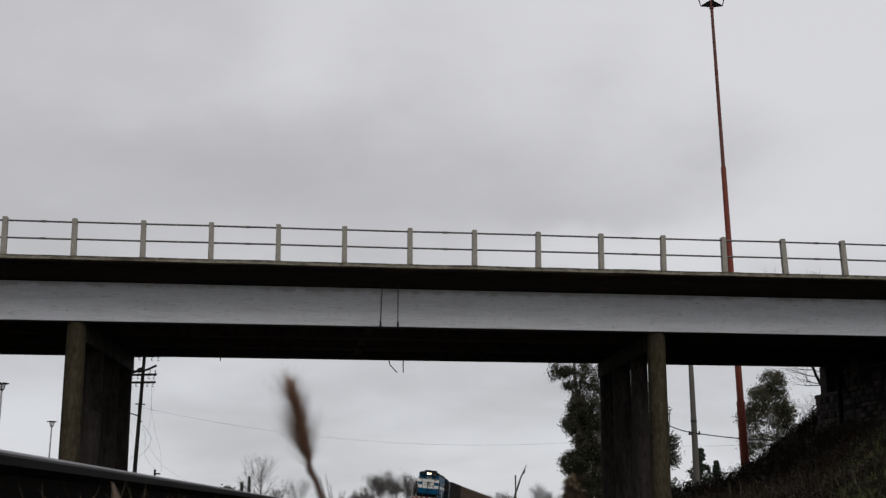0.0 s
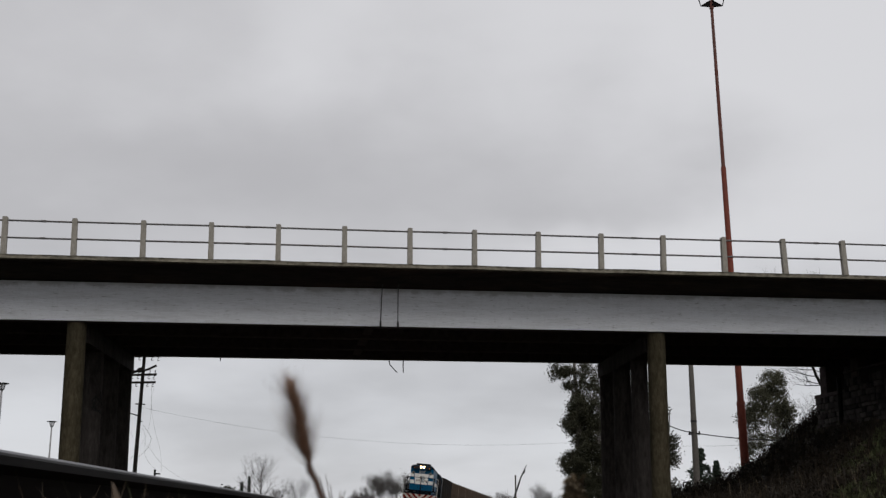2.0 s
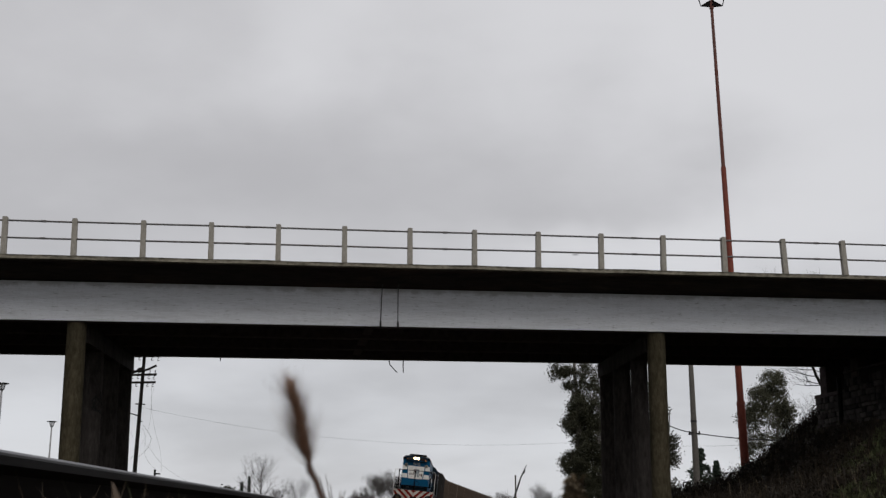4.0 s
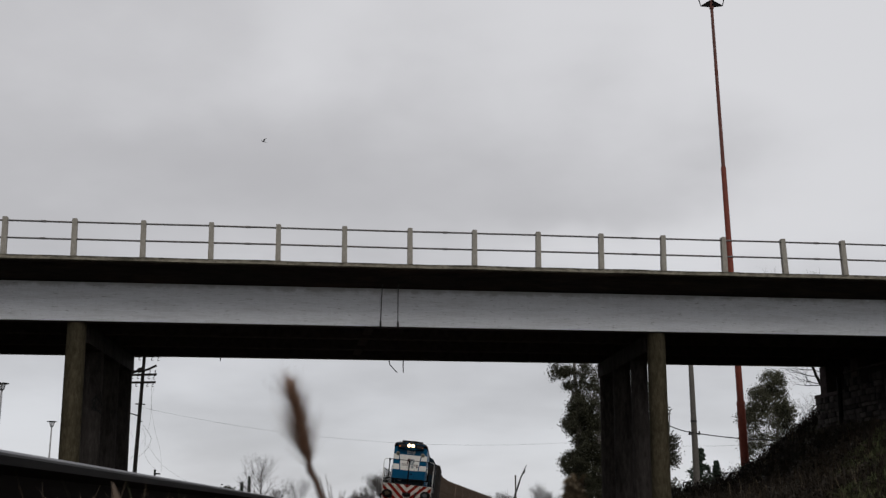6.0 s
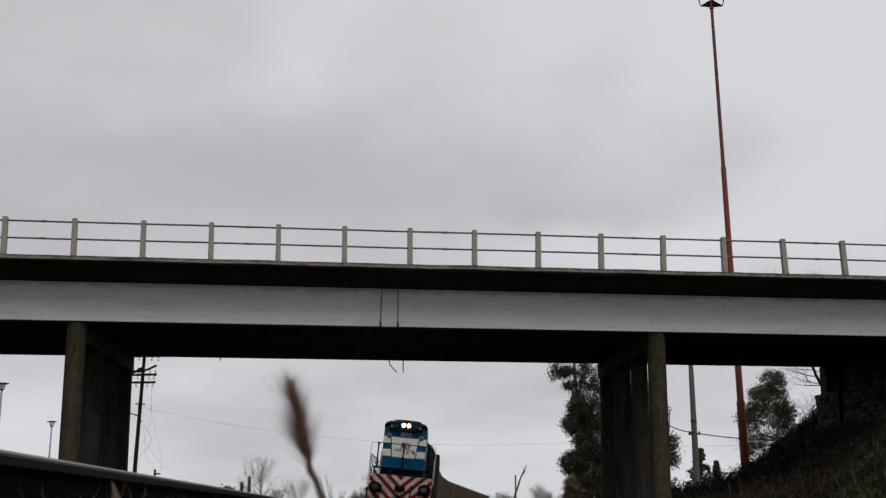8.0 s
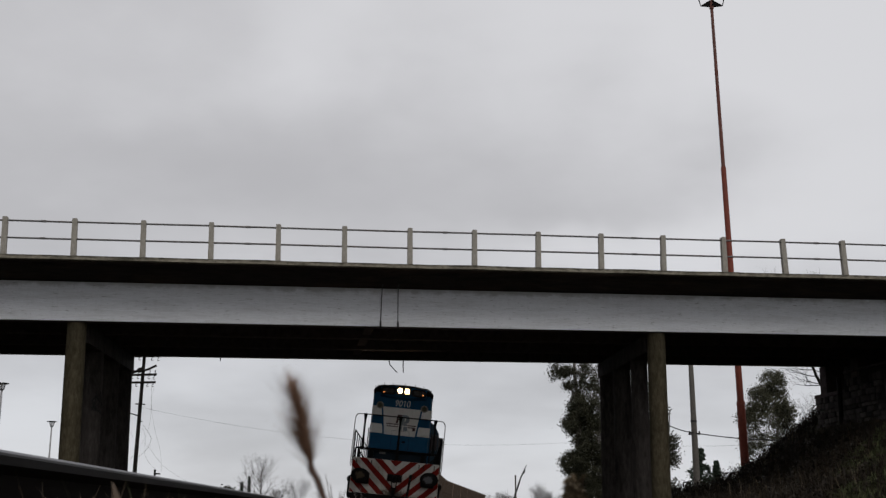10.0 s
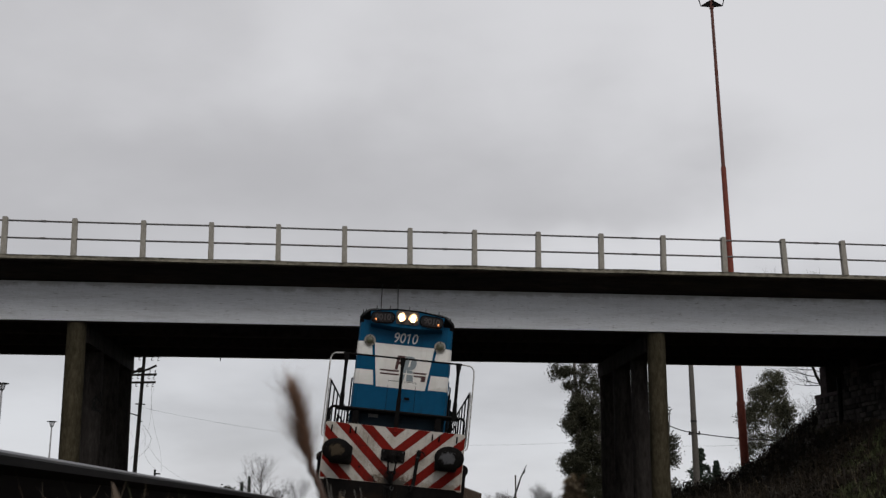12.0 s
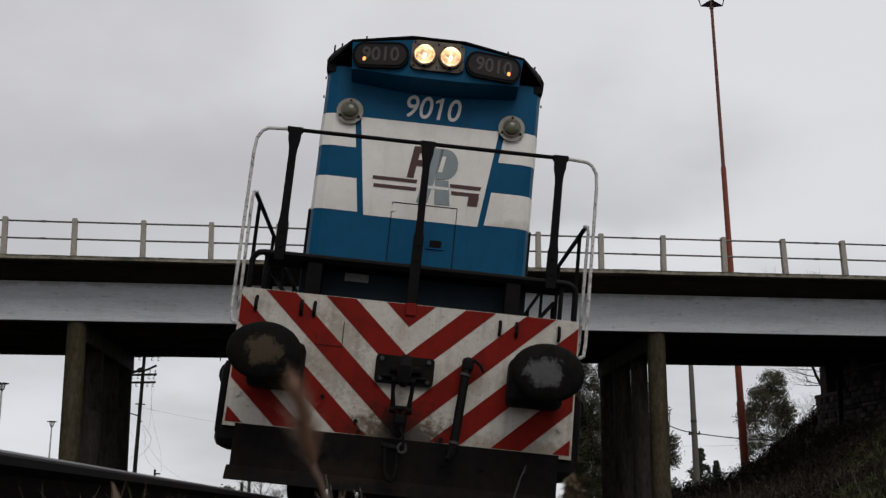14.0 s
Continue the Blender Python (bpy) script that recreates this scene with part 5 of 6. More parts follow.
    # the lamp housing under the roof
    hy = HOOD_Y - 0.26
    hb = B()
    vs = [hb.verts.new(p) for p in ((-0.70, hy + 0.07, 3.54), (-0.22, hy, 3.50), (0.22, hy, 3.50), (0.70, hy + 0.07, 3.54), (0.72, hy + 0.06, 3.775), (0.22, hy - 0.005, 3.835), (-0.22, hy - 0.005, 3.835), (-0.72, hy + 0.06, 3.775))]
    bs = [hb.verts.new((v.co.x, HOOD_Y + 0.02, v.co.z - (0.06 if v.co.z < 3.6 else 0))) for v in vs]
    hb.faces.new((vs[0], vs[1], vs[6], vs[7])); hb.faces.new((vs[2], vs[3], vs[4], vs[5]))
    # the middle of its face is open behind the headlamp plate
    for a, b, c, d in ((vs[1].co, vs[2].co, 3.575, 3.575), (vs[6].co, vs[5].co, 3.805, 3.805)):
        hb.faces.new([hb.verts.new(q) for q in (a, b, (b.x, b.y, c), (a.x, a.y, d))])
    for i in range(8):
        hb.faces.new((vs[i], bs[i], bs[(i + 1) % 8], vs[(i + 1) % 8]))
    bmesh.ops.recalc_face_normals(hb, faces=hb.faces[:])
    house = part("lamp_housing", hb, M_BLUE, lo, "blue housing of the headlamps and number boards")
    plate = part("headlamp_plate", holed(round_rect(0, 3.69, 0.44, 0.255, 0.05), [(-0.108, 3.69), (0.108, 3.69)], 0.090, hy - 0.03, hy + 0.004), M_PLATE, lo, "worn alloy headlamp plate")
    for x in (-0.108, 0.108):
        part("lamp_rim", collar(x, 3.69, ((0.103, hy - 0.028), (0.102, hy - 0.052), (0.095, hy - 0.058), (0.083, hy - 0.056), (0.081, hy - 0.040), (0.090, hy - 0.028))), M_PLATE, plate, smooth=True)
        # a parabolic mirror with the bulb at its focus: it dazzles along the line and dims to the side
        f, back = 0.030, hy - 0.002
        bowl = [(max(0.0005, 0.083 * k / 12), back - (0.083 * k / 12) ** 2 / (4 * f)) for k in range(13)]
        part("reflector", collar(x, 3.69, bowl, False), M_BEAMLAMP, plate, "lit warm headlamp reflector", smooth=True)
        bm = B()
        bmesh.ops.create_uvsphere(bm, u_segments=12, v_segments=8, radius=0.0072, matrix=pose(x, back - f, 3.69) @ Matrix.Diagonal((1, 1.2, 1, 1)))
        part("headlamp_bulb", bm, M_BULB, plate, "bright bulb", smooth=True)
        glass = part("headlamp_lens", collar(x, 3.69, ((0.0005, hy - 0.068), (0.045, hy - 0.065), (0.082, hy - 0.055), (0.082, hy - 0.052), (0.045, hy - 0.061), (0.0005, hy - 0.064))), M_GLASS, plate, "clear domed headlamp glass", smooth=True)
        glass.visible_shadow = False
        bm = B()
        rod(bm, (x, hy - 0.065, 3.585), (x, hy - 0.02, 3.615), 0.016, n=8)
        part("lamp_catch", bm, M_IRON, plate)
        for a in (50, 130, 230, 310):
            part("rim_screw", disc(B(), x + 0.094 * math.cos(radians(a)), hy - 0.062, hy - 0.05, 3.69 + 0.094 * math.sin(radians(a)), 0.006, 0.007, 6), M_IRON, plate)
    for x in (-0.195, 0.0, 0.195):
        for z in (3.588, 3.792):
            part("plate_screw", disc(B(), x, hy - 0.038, hy - 0.028, z, 0.008, 0.009, 6), M_IRON, plate)
    for s in (-1, 1):
        tilt = s * 8.3
        m = Matrix.Translation((s * 0.468, hy + 0.030, 3.662)) @ Euler((0, 0, radians(tilt))).to_matrix().to_4x4() @ pose(0, 0, 0, 0, s * 2.0, 0)
        bm = prism(B(), round_rect(0, 0, 0.475, 0.225, 0.10), -0.03, 0.0)
        fr = part("number_board", bm, M_BLACK, lo, "unlit number board with rounded ends")
        fr.matrix_basis = m
        bm = prism(B(), round_rect(0, 0, 0.425, 0.175, 0.078), -0.036, -0.029)
        part("board_glass", bm, M_BOARD, fr)
        lettering("board_digit", "9010", 0.165, M_DIMDIGIT, fr, pose(0.0, -0.037, 0), 0, 0.0022, 0.95)
        bm = B()
        bmesh.ops.create_uvsphere(bm, u_segments=10, v_segments=6, radius=0.015, matrix=pose(s * 0.133, -0.040, -0.04) @ Matrix.Diagonal((1, 0.4, 1.2, 1)))
        part("board_lamp", bm, M_AMBER, fr, "small amber bulb glowing behind the board")
        # round marker lamps
        x, z = s * 0.683, 3.222
        bm = B()
        disc(bm, x, HOOD_Y - 0.035, HOOD_Y + 0.01, z, 0.098, 0.112, 28)
        mk = part("marker_lamp", bm, M_RIM, lo, "round unlit marker lamp with a dull green lens", smooth=True)
        bm = B()
        disc(bm, x, HOOD_Y - 0.055, HOOD_Y - 0.03, z, 0.070, 0.078, 28)
        part("lamp_ring", bm, M_PLATE, mk)
        bm = B()
        bmesh.ops.create_uvsphere(bm, u_segments=20, v_segments=10, radius=0.067, matrix=pose(x, HOOD_Y - 0.05, z) @ Matrix.Diagonal((1, 0.5, 1, 1)))
        part("lens", bm, M_LENS, mk, smooth=True)
        for a in (90, 210, 330):
            bm = rod(B(), (x + 0.09 * math.cos(radians(a)), HOOD_Y - 0.045, z + 0.09 * math.sin(radians(a))), (x + 0.09 * math.cos(radians(a)), HOOD_Y - 0.02, z + 0.09 * math.sin(radians(a))), 0.011, n=6)
            part("screw", bm, M_IRON, mk)
    # cab at the far end
    cab = B()
    prism(cab, [(-1.36, 1.5), (-1.36, 3.2), (-1.18, 3.52), (-0.7, 3.80), (0, 3.88), (0.7, 3.80), (1.18, 3.52), (1.36, 3.2), (1.36, 1.5)], 11.2, 13.9)
    cab_ob = part("cab", cab, M_CAB, lo, "blue cab behind the long hood, darkened for shade")
    for s in (-1, 1):
        part("cab_window", box(B(), (s * 1.14, 11.19, 2.85), (0.36, 0.03, 0.6), bevel=0.02), M_BOARD, cab_ob)
        part("cab_window", box(B(), (s * 1.362, 12.5, 2.85), (0.03, 1.3, 0.6), bevel=0.02), M_BOARD, cab_ob)
    part("short_hood", box(B(), (0, 14.6, 2.3), (1.83, 1.5, 1.7), bevel=0.05), M_BLUE, lo)
    part("fan_housing", disc(B(), 0, 0, 0.14, 0, 0.6, 0.6, 24), M_BLACK, lo).matrix_basis = pose(0, 2.6, 3.91, 90, 0, 0)
    # frame, walkways and the raised footplate across the nose
    part("frame", box(B(), (0, 7.7, 1.28), (2.5, 15.1, 0.36), bevel=0.02), M_BLACK, lo)
    part("fuel_tank", box(B(), (0, 7.7, 0.68), (2.5, 4.0, 0.8), bevel=0.12), M_BLACK, lo)
    part("walkway", box(B(), (0, 7.7, 1.485), (2.72, 15.2, 0.05), bevel=0.01), M_BLACK, lo)
    # hood blue below the footplate, its shade put into the darker tone
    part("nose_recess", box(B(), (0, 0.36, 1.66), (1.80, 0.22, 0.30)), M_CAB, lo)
    foot = B()
    pipe(foot, [(-1.27, 0.02, 1.56)] + arc((-1.19, 0.02, 1.775), 0.08, 180, 90, 4) + arc((1.19, 0.02, 1.775), 0.08, 90, 0, 4) + [(1.27, 0.02, 1.56)], 0.024, 8)
    part("footplate_rail", foot, M_BLACK, lo, "black bent bar across the footplate")
    part("footplate", box(B(), (0, 0.2, 1.835), (2.36, 0.36, 0.035), bevel=0.01), M_BLACK, lo, "black chequered footplate")
    for x in (-1.16, 1.16):
        part("footplate_strut", rod(B(), (x, 0.04, 1.52), (x, 0.04, 1.82), 0.018, n=8), M_BLACK, lo)
    for x in (-0.78, 0.78):
        part("footplate_bracket", box(B(), (x, 0.12, 1.67), (0.12, 0.18, 0.30), bevel=0.01), M_BLACK, lo)
    part("data_plate", box(B(), (-0.455, 0.225, 1.765), (0.19, 0.012, 0.065)), M_TUBE, lo, "small dull grey data plate")
    for x in (-1.14, 1.14):
        s = 1 if x > 0 else -1
        part("footplate_stay", pipe(B(), [(x, 0.3, 1.5), (x - s * 0.02, 0.2, 1.72), (x - s * 0.14, 0.05, 1.56)], 0.018, 6), M_BLACK, lo)
    # front handrail
    for x, z0 in ((-1.067, 1.80), (0.0, 1.57), (1.067, 1.80)):
        bm = B()
        half = [(0.042, z0), (0.041, 2.10), (0.033, 2.14), (0.030, 2.20), (0.029, 2.66), (0.033, 2.72), (0.047, 2.79), (0.050, 2.848), (0.062, 2.853), (0.062, 2.890)]
        prism(bm, [(x + a, z) for a, z in half] + [(x - a, z) for a, z in half[::-1]], -0.008, 0.052, bevel=0.006)
        post = part("handrail_post", bm, M_BLACK, lo, "black handrail post with a flared head")
        for z in (1.92, 2.04):
            part("bolt", disc(B(), x, -0.022, -0.006, z, 0.012, 0.014, 6), M_IRON, post)
    part("post_foot", box(B(), (0, -0.004, 1.52), (0.085, 0.03, 0.10), bevel=0.008), M_RED, lo, "red-painted foot of the middle post")
    for s in (-1, 1):
        part("hood_handrail", pipe(B(), [(s * 0.93, 1.3, 2.56), (s * 0.985, 1.3, 2.54), (s * 0.985, 1.3, 1.62), (s * 0.93, 1.3, 1.60)], 0.016, 6), M_BLACK, lo)
    hinge = B()
    box(hinge, (-0.245, HOOD_Y - 0.008, 2.43), (0.014, 0.010, 0.06), bevel=0.003)
    box(hinge, (-0.222, HOOD_Y - 0.007, 2.43), (0.030, 0.006, 0.042), bevel=0.002)
    part("hatch_hinge", hinge, M_WHITE, lo, "white-painted hatch hinge")
    part("front_handrail", rod(B(), (-1.067, 0.02, 2.872), (1.067, 0.02, 2.872), 0.017, n=10), M_BLACK, lo, "black front handrail")
    for s in (-1, 1):
        pts = [(s * 1.067, 0.02, 2.875), (s * 1.28, 0.02, 2.862), (s * 1.325, 0.02, 2.835), (s * 1.362, 0.02, 2.77), (s * 1.372, 0.02, 2.65), (s * 1.378, 0.02, 1.40), (s * 1.368, 0.02, 1.30), (s * 1.33, 0.03, 1.275)]
        part("corner_handrail", pipe(B(), pts, 0.0145, 8), M_RAILING, lo, "chipped white corner handrail", smooth=True)
        pts = [(s * 1.29, 0.12, 1.305), (s * 1.325, 0.10, 1.315), (s * 1.338, 0.10, 1.38), (s * 1.345, 0.10, 2.30), (s * 1.335, 0.11, 2.35), (s * 1.31, 0.13, 2.36)]
        part("step_handrail", pipe(B(), pts, 0.0135, 8), M_RAILING, lo, "chipped white step handrail", smooth=True)
        # railing beside the walkway
        for k in range(9):
            y = 0.55 + 1.3 * k
            part("walkway_post", rod(B(), (s * 1.34, y, 1.5), (s * 1.34, y, 2.38), 0.017, n=6), M_BLACK, lo)
        part("walkway_rail", pipe(B(), [(s * 1.335, 0.12, 2.35), (s * 1.34, 0.3, 2.38), (s * 1.34, 11.2, 2.40)], 0.019, 6), M_BLACK, lo)
    # pilot plate with chevrons
    Z0, Z1, X1 = 0.495, 1.562, 1.315
    bm = B()
    prism(bm, [(-X1 - 0.015, Z0), (X1 + 0.015, Z0), (X1, Z1 - 0.03), (X1 - 0.02, Z1), (-X1 + 0.02, Z1), (-X1, Z1 - 0.03)], 0.0, 0.05)
    pilot = part("pilot_plate", bm, M_PILOT, lo, "white pilot plate with red chevrons, chipped and dirty")
    slope, wide, apex = 0.92, 0.216, 1.382
    for i in range(6):
        for s in (-1, 1):
            # each stripe lies between two parallel slanting lines
            z0 = apex - 2 * wide * i
            z1 = z0 + wide if i else z0 + 5
            poly = clip_poly([(0, z0), (0, z1), (2, z1 + slope * 2), (2, z0 + slope * 2)], 0, X1 - 0.003, Z0 + 0.030, Z1 - 0.003)
            if len(poly) > 2:
                part("chevron_stripe", prism(B(), [(s * x, z) for x, z in poly], -0.003, 0.002), M_RED, pilot, "worn red stripe")
    # hooks along the top edge
    for x in (-1.19, -0.84, -0.74, 0.70, 0.83, 1.16):
        part("hose_hook", pipe(B(), [(x, -0.005, 1.50), (x, -0.035, 1.47), (x, -0.04, 1.42), (x, -0.01, 1.39)], 0.014, 6), M_IRON, pilot)
    bm = B()
    for cx, cz, sx, sz in ((-0.60, 1.175, 0.20, 0.005), (-0.50, 1.27, 0.005, 0.19), (-0.70, 1.22, 0.004, 0.09)):
        box(bm, (cx, -0.004, cz), (sx, 0.004, sz))
    part("patch_seam", bm, M_IRON, pilot)
    for x, z in ((-1.24, 0.74), (1.22, 0.72), (-0.33, 0.62), (-0.3, 0.545), (0.33, 0.545), (-0.60, 0.78)):
        part("bolt", disc(B(), x, -0.02, 0.0, z, 0.016, 0.019, 6), M_PILOT if abs(x) > 1 else M_IRON, pilot)
    for s in (-1, 1):
        part("corner_frame", pipe(B(), [(s * 1.33, 0.09, 0.98), (s * 1.352, 0.09, 0.92), (s * 1.352, 0.09, 0.46), (s * 1.325, 0.09, 0.385), (s * 1.25, 0.09, 0.36), (s * 1.10, 0.09, 0.36)], 0.042, 10), M_BLACK, lo, "black bent tube round the pilot's lower corner", smooth=True)
    # plough below
    bm = B()
    prism(bm, [(-0.005, 0.20), (0.0, 0.52), (0.03, 0.52), (0.03, 0.20)], -1.235, 1.235, "x")
    lip = B()
    prism(lip, [(-0.10, 0.095), (-0.006, 0.205), (0.03, 0.205), (-0.06, 0.095)], -1.26, 1.26, "x", bevel=0.006)
    pl = part("plough", bm, M_PLOUGH, lo, "dark rusty plough plate under the pilot")
    part("plough_lip", lip, M_PLOUGH, pl, "bent lower edge of the plough")
    for x in (-0.9, -0.55, 0.35, 0.66, 0.95):
        part("bolt", disc(B(), x, -0.02, 0.0, 0.37, 0.018, 0.022, 6), M_PLOUGH, pl)
    for s in (-1, 1):
        part("corner_step", box(B(), (s * 1.22, 0.26, 0.44), (0.34, 0.46, 0.22), bevel=0.07), M_BLACK, lo)
        part("sand_pipe_box", disc(B(), s * 1.325, 0.25, 0.75, 0.90, 0.115, 0.115, 18), M_IRON, lo)
    # buffers
    for s in (-1, 1):
        x, z = (1.035, 1.075) if s > 0 else (-1.028, 1.022)
        bf = part("buffer", disc(B(), x, -0.50, 0.0, z - 0.03, 0.13, 0.155, 20), M_IRON, lo, "black sprung buffer with a worn face")
        part("buffer_housing", box(B(), (x + (0.06 if s < 0 else -0.04), -0.12, z - 0.05), (0.42, 0.24, 0.36), bevel=0.05), M_IRON, bf)
        hd = B()
        bmesh.ops.create_uvsphere(hd, u_segments=28, v_segments=14, radius=1.0, matrix=pose(x, -0.53, z) @ Matrix.Diagonal((0.268, 0.055, 0.208, 1)))
        part("buffer_head", hd, M_WORN if s > 0 else M_TAN, bf, "scuffed to bare steel in the middle" if s > 0 else "caked with dried grease in the middle", smooth=True)
        rim = [(x + 0.262 * math.cos(q), -0.525, z + 0.203 * math.sin(q)) for q in [math.tau * k / 32 for k in range(33)]]
        part("buffer_rim", pipe(B(), rim, 0.012, 6), M_IRON, bf)
    # draw gear
    cp = part("coupler_plate", prism(B(), round_rect(0.0, 1.04, 0.45, 0.215, 0.03), -0.045, 0.0), M_IRON, lo, "black cast draw-gear plate")
    for x in (-0.18, 0.18):
        for z in (0.965, 1.115):
            part("bolt", disc(B(), x, -0.065, -0.04, z, 0.015, 0.019, 6), M_FERRULE, cp)
    hk = B()
    box(hk, (0, -0.12, 1.04), (0.115, 0.22, 0.17), bevel=0.03)
    pipe(hk, [(0.0, -0.16, 1.10), (0, -0.27, 1.085), (0, -0.335, 1.02), (0, -0.325, 0.945), (0, -0.26, 0.92)], [0.035, 0.052, 0.060, 0.052, 0.035], 10)
    box(hk, (0.01, -0.075, 1.045), (0.235, 0.06, 0.055), bevel=0.012)
    box(hk, (0, -0.06, 0.985), (0.36, 0.035, 0.02), bevel=0.006)
    part("draw_hook", hk, M_IRON, lo, "greasy draw hook", smooth=True)
    # a screw coupling hangs from the hook: links, trunnion, screw, ring and shackle
    cpl = part("screw_coupling", rod(B(), (-0.085, -0.245, 0.935), (0.085, -0.245, 0.935), 0.026, n=10), M_IRON, lo, "hanging greasy screw coupling with a shackle")
    for s in (-1, 1):
        part("link", pipe(B(), [(s * 0.070, -0.245, 0.955), (s * 0.072, -0.235, 0.87), (s * 0.058, -0.205, 0.735)], [0.020, 0.015, 0.020], 8), M_IRON, cpl, smooth=True)
        part("link_eye", rod(B(), (s * 0.045, -0.20, 0.725), (s * 0.085, -0.20, 0.725), 0.030, n=12), M_IRON, cpl)
        part("lower_link", pipe(B(), [(s * 0.040, -0.19, 0.71), (s * 0.040, -0.18, 0.62), (s * 0.030, -0.17, 0.535)], 0.013, 8), M_IRON, cpl, smooth=True)
    part("trunnion", box(B(), (0, -0.20, 0.738), (0.15, 0.05, 0.035), bevel=0.012), M_IRON, cpl)
    screw = B()
    for k in range(8):
        z = 0.70 - 0.022 * k
        rod(screw, (0, -0.19, z), (0, -0.189, z - 0.015), 0.025, 0.020, 10)
    rod(screw, (0, -0.195, 0.735), (0, -0.17, 0.52), 0.017, n=8)
    part("screw", screw, M_IRON, cpl)
    part("nut", box(B(), (0, -0.185, 0.66), (0.085, 0.055, 0.08), bevel=0.014), M_IRON, cpl)
    part("lever", pipe(B(), [(0.0, -0.19, 0.60), (0.035, -0.215, 0.55), (0.050, -0.22, 0.47)], [0.012, 0.011, 0.011], 6), M_IRON, cpl)
    part("ring", pipe(B(), [(0.040 + 0.030 * math.cos(q), -0.20, 0.445 + 0.034 * math.sin(q)) for q in [math.tau * k / 14 for k in range(15)]], 0.011, 6), M_FERRULE, cpl, smooth=True)
    part("shackle_pin", rod(B(), (-0.115, -0.165, 0.455), (0.035, -0.165, 0.440), 0.024, n=10), M_IRON, cpl)
    part("shackle", pipe(B(), [(-0.085, -0.165, 0.455), (-0.084, -0.16, 0.37), (-0.072, -0.16, 0.27), (-0.052, -0.16, 0.215), (-0.018, -0.16, 0.200), (0.008, -0.16, 0.235), (0.012, -0.16, 0.30), (0.014, -0.16, 0.38), (0.014, -0.165, 0.445)], 0.021, 8), M_IRON, cpl, smooth=True)
    hose = B()
    pipe(hose, [(0.478, 0.0, 1.165), (0.478, -0.06, 1.16), (0.466, -0.10, 1.09), (0.455, -0.11, 0.93), (0.44, -0.12, 0.72), (0.425, -0.14, 0.55), (0.418, -0.15, 0.46)], [0.034, 0.036, 0.033, 0.033, 0.034, 0.034, 0.032], 10)
    hs = part("brake_hose", hose, M_IRON, lo, "black rubber brake hose", smooth=True)
    part("hose_cock", pipe(B(), [(0.478, -0.09, 1.16), (0.52, -0.10, 1.165), (0.57, -0.10, 1.13), (0.60, -0.10, 1.08)], 0.012, 6), M_IRON, hs)
    part("cock_body", box(B(), (0.475, -0.09, 1.125), (0.088, 0.09, 0.10), bevel=0.02), M_IRON, hs)
    part("hose_clip", rod(B(), (0.465, -0.102, 1.055), (0.462, -0.104, 1.035), 0.040, n=12), M_FERRULE, hs, "dull steel hose clip")
    part("hose_clip", rod(B(), (0.424, -0.142, 0.535), (0.422, -0.144, 0.515), 0.040, n=12), M_FERRULE, hs, "dull steel hose clip")
    part("hose_coupling", pipe(B(), [(0.418, -0.15, 0.50), (0.408, -0.155, 0.44), (0.385, -0.165, 0.40), (0.365, -0.17, 0.415)], [0.040, 0.038, 0.026, 0.016], 8), M_IRON, hs, smooth=True)
    # running gear
    sets = []
    for y in (2.1, 3.75, 5.4, 10.0, 11.65, 13.3):
        ax = new("wheelset")
        ax.parent = lo
        ax.matrix_basis = Matrix.Translation((0, y, WHEEL_R))
        for s in (-1, 1):
            bm = B()
            rod(bm, (s * 0.80, 0, 0), (s * 0.93, 0, 0), WHEEL_R, WHEEL_R - 0.01, 32)
            rod(bm, (s * 0.775, 0, 0), (s * 0.80, 0, 0), WHEEL_R + 0.03, WHEEL_R + 0.03, 32)
            part("wheel", bm, M_IRON, ax)
        part("axle", rod(B(), (-0.95, 0, 0), (0.95, 0, 0), 0.09, n=12), M_IRON, ax)
        sets.append(ax)
    for y in (3.75, 11.65):
        bg = part("bogie_frame", box(B(), (0, y, 0.78), (0.9, 4.3, 0.25), bevel=0.03), M_BLACK, lo)
        for s in (-1, 1):
            part("side_frame", box(B(), (s * 1.08, y, 0.62), (0.14, 4.5, 0.34), bevel=0.04), M_BLACK, bg)
            for d in (-1.65, 0, 1.65):
                part("axle_box", box(B(), (s * 1.17, y + d, 0.52), (0.14, 0.34, 0.32), bevel=0.03), M_IRON, bg)
    return lo, sets


loco, wheelsets = make_locomotive()


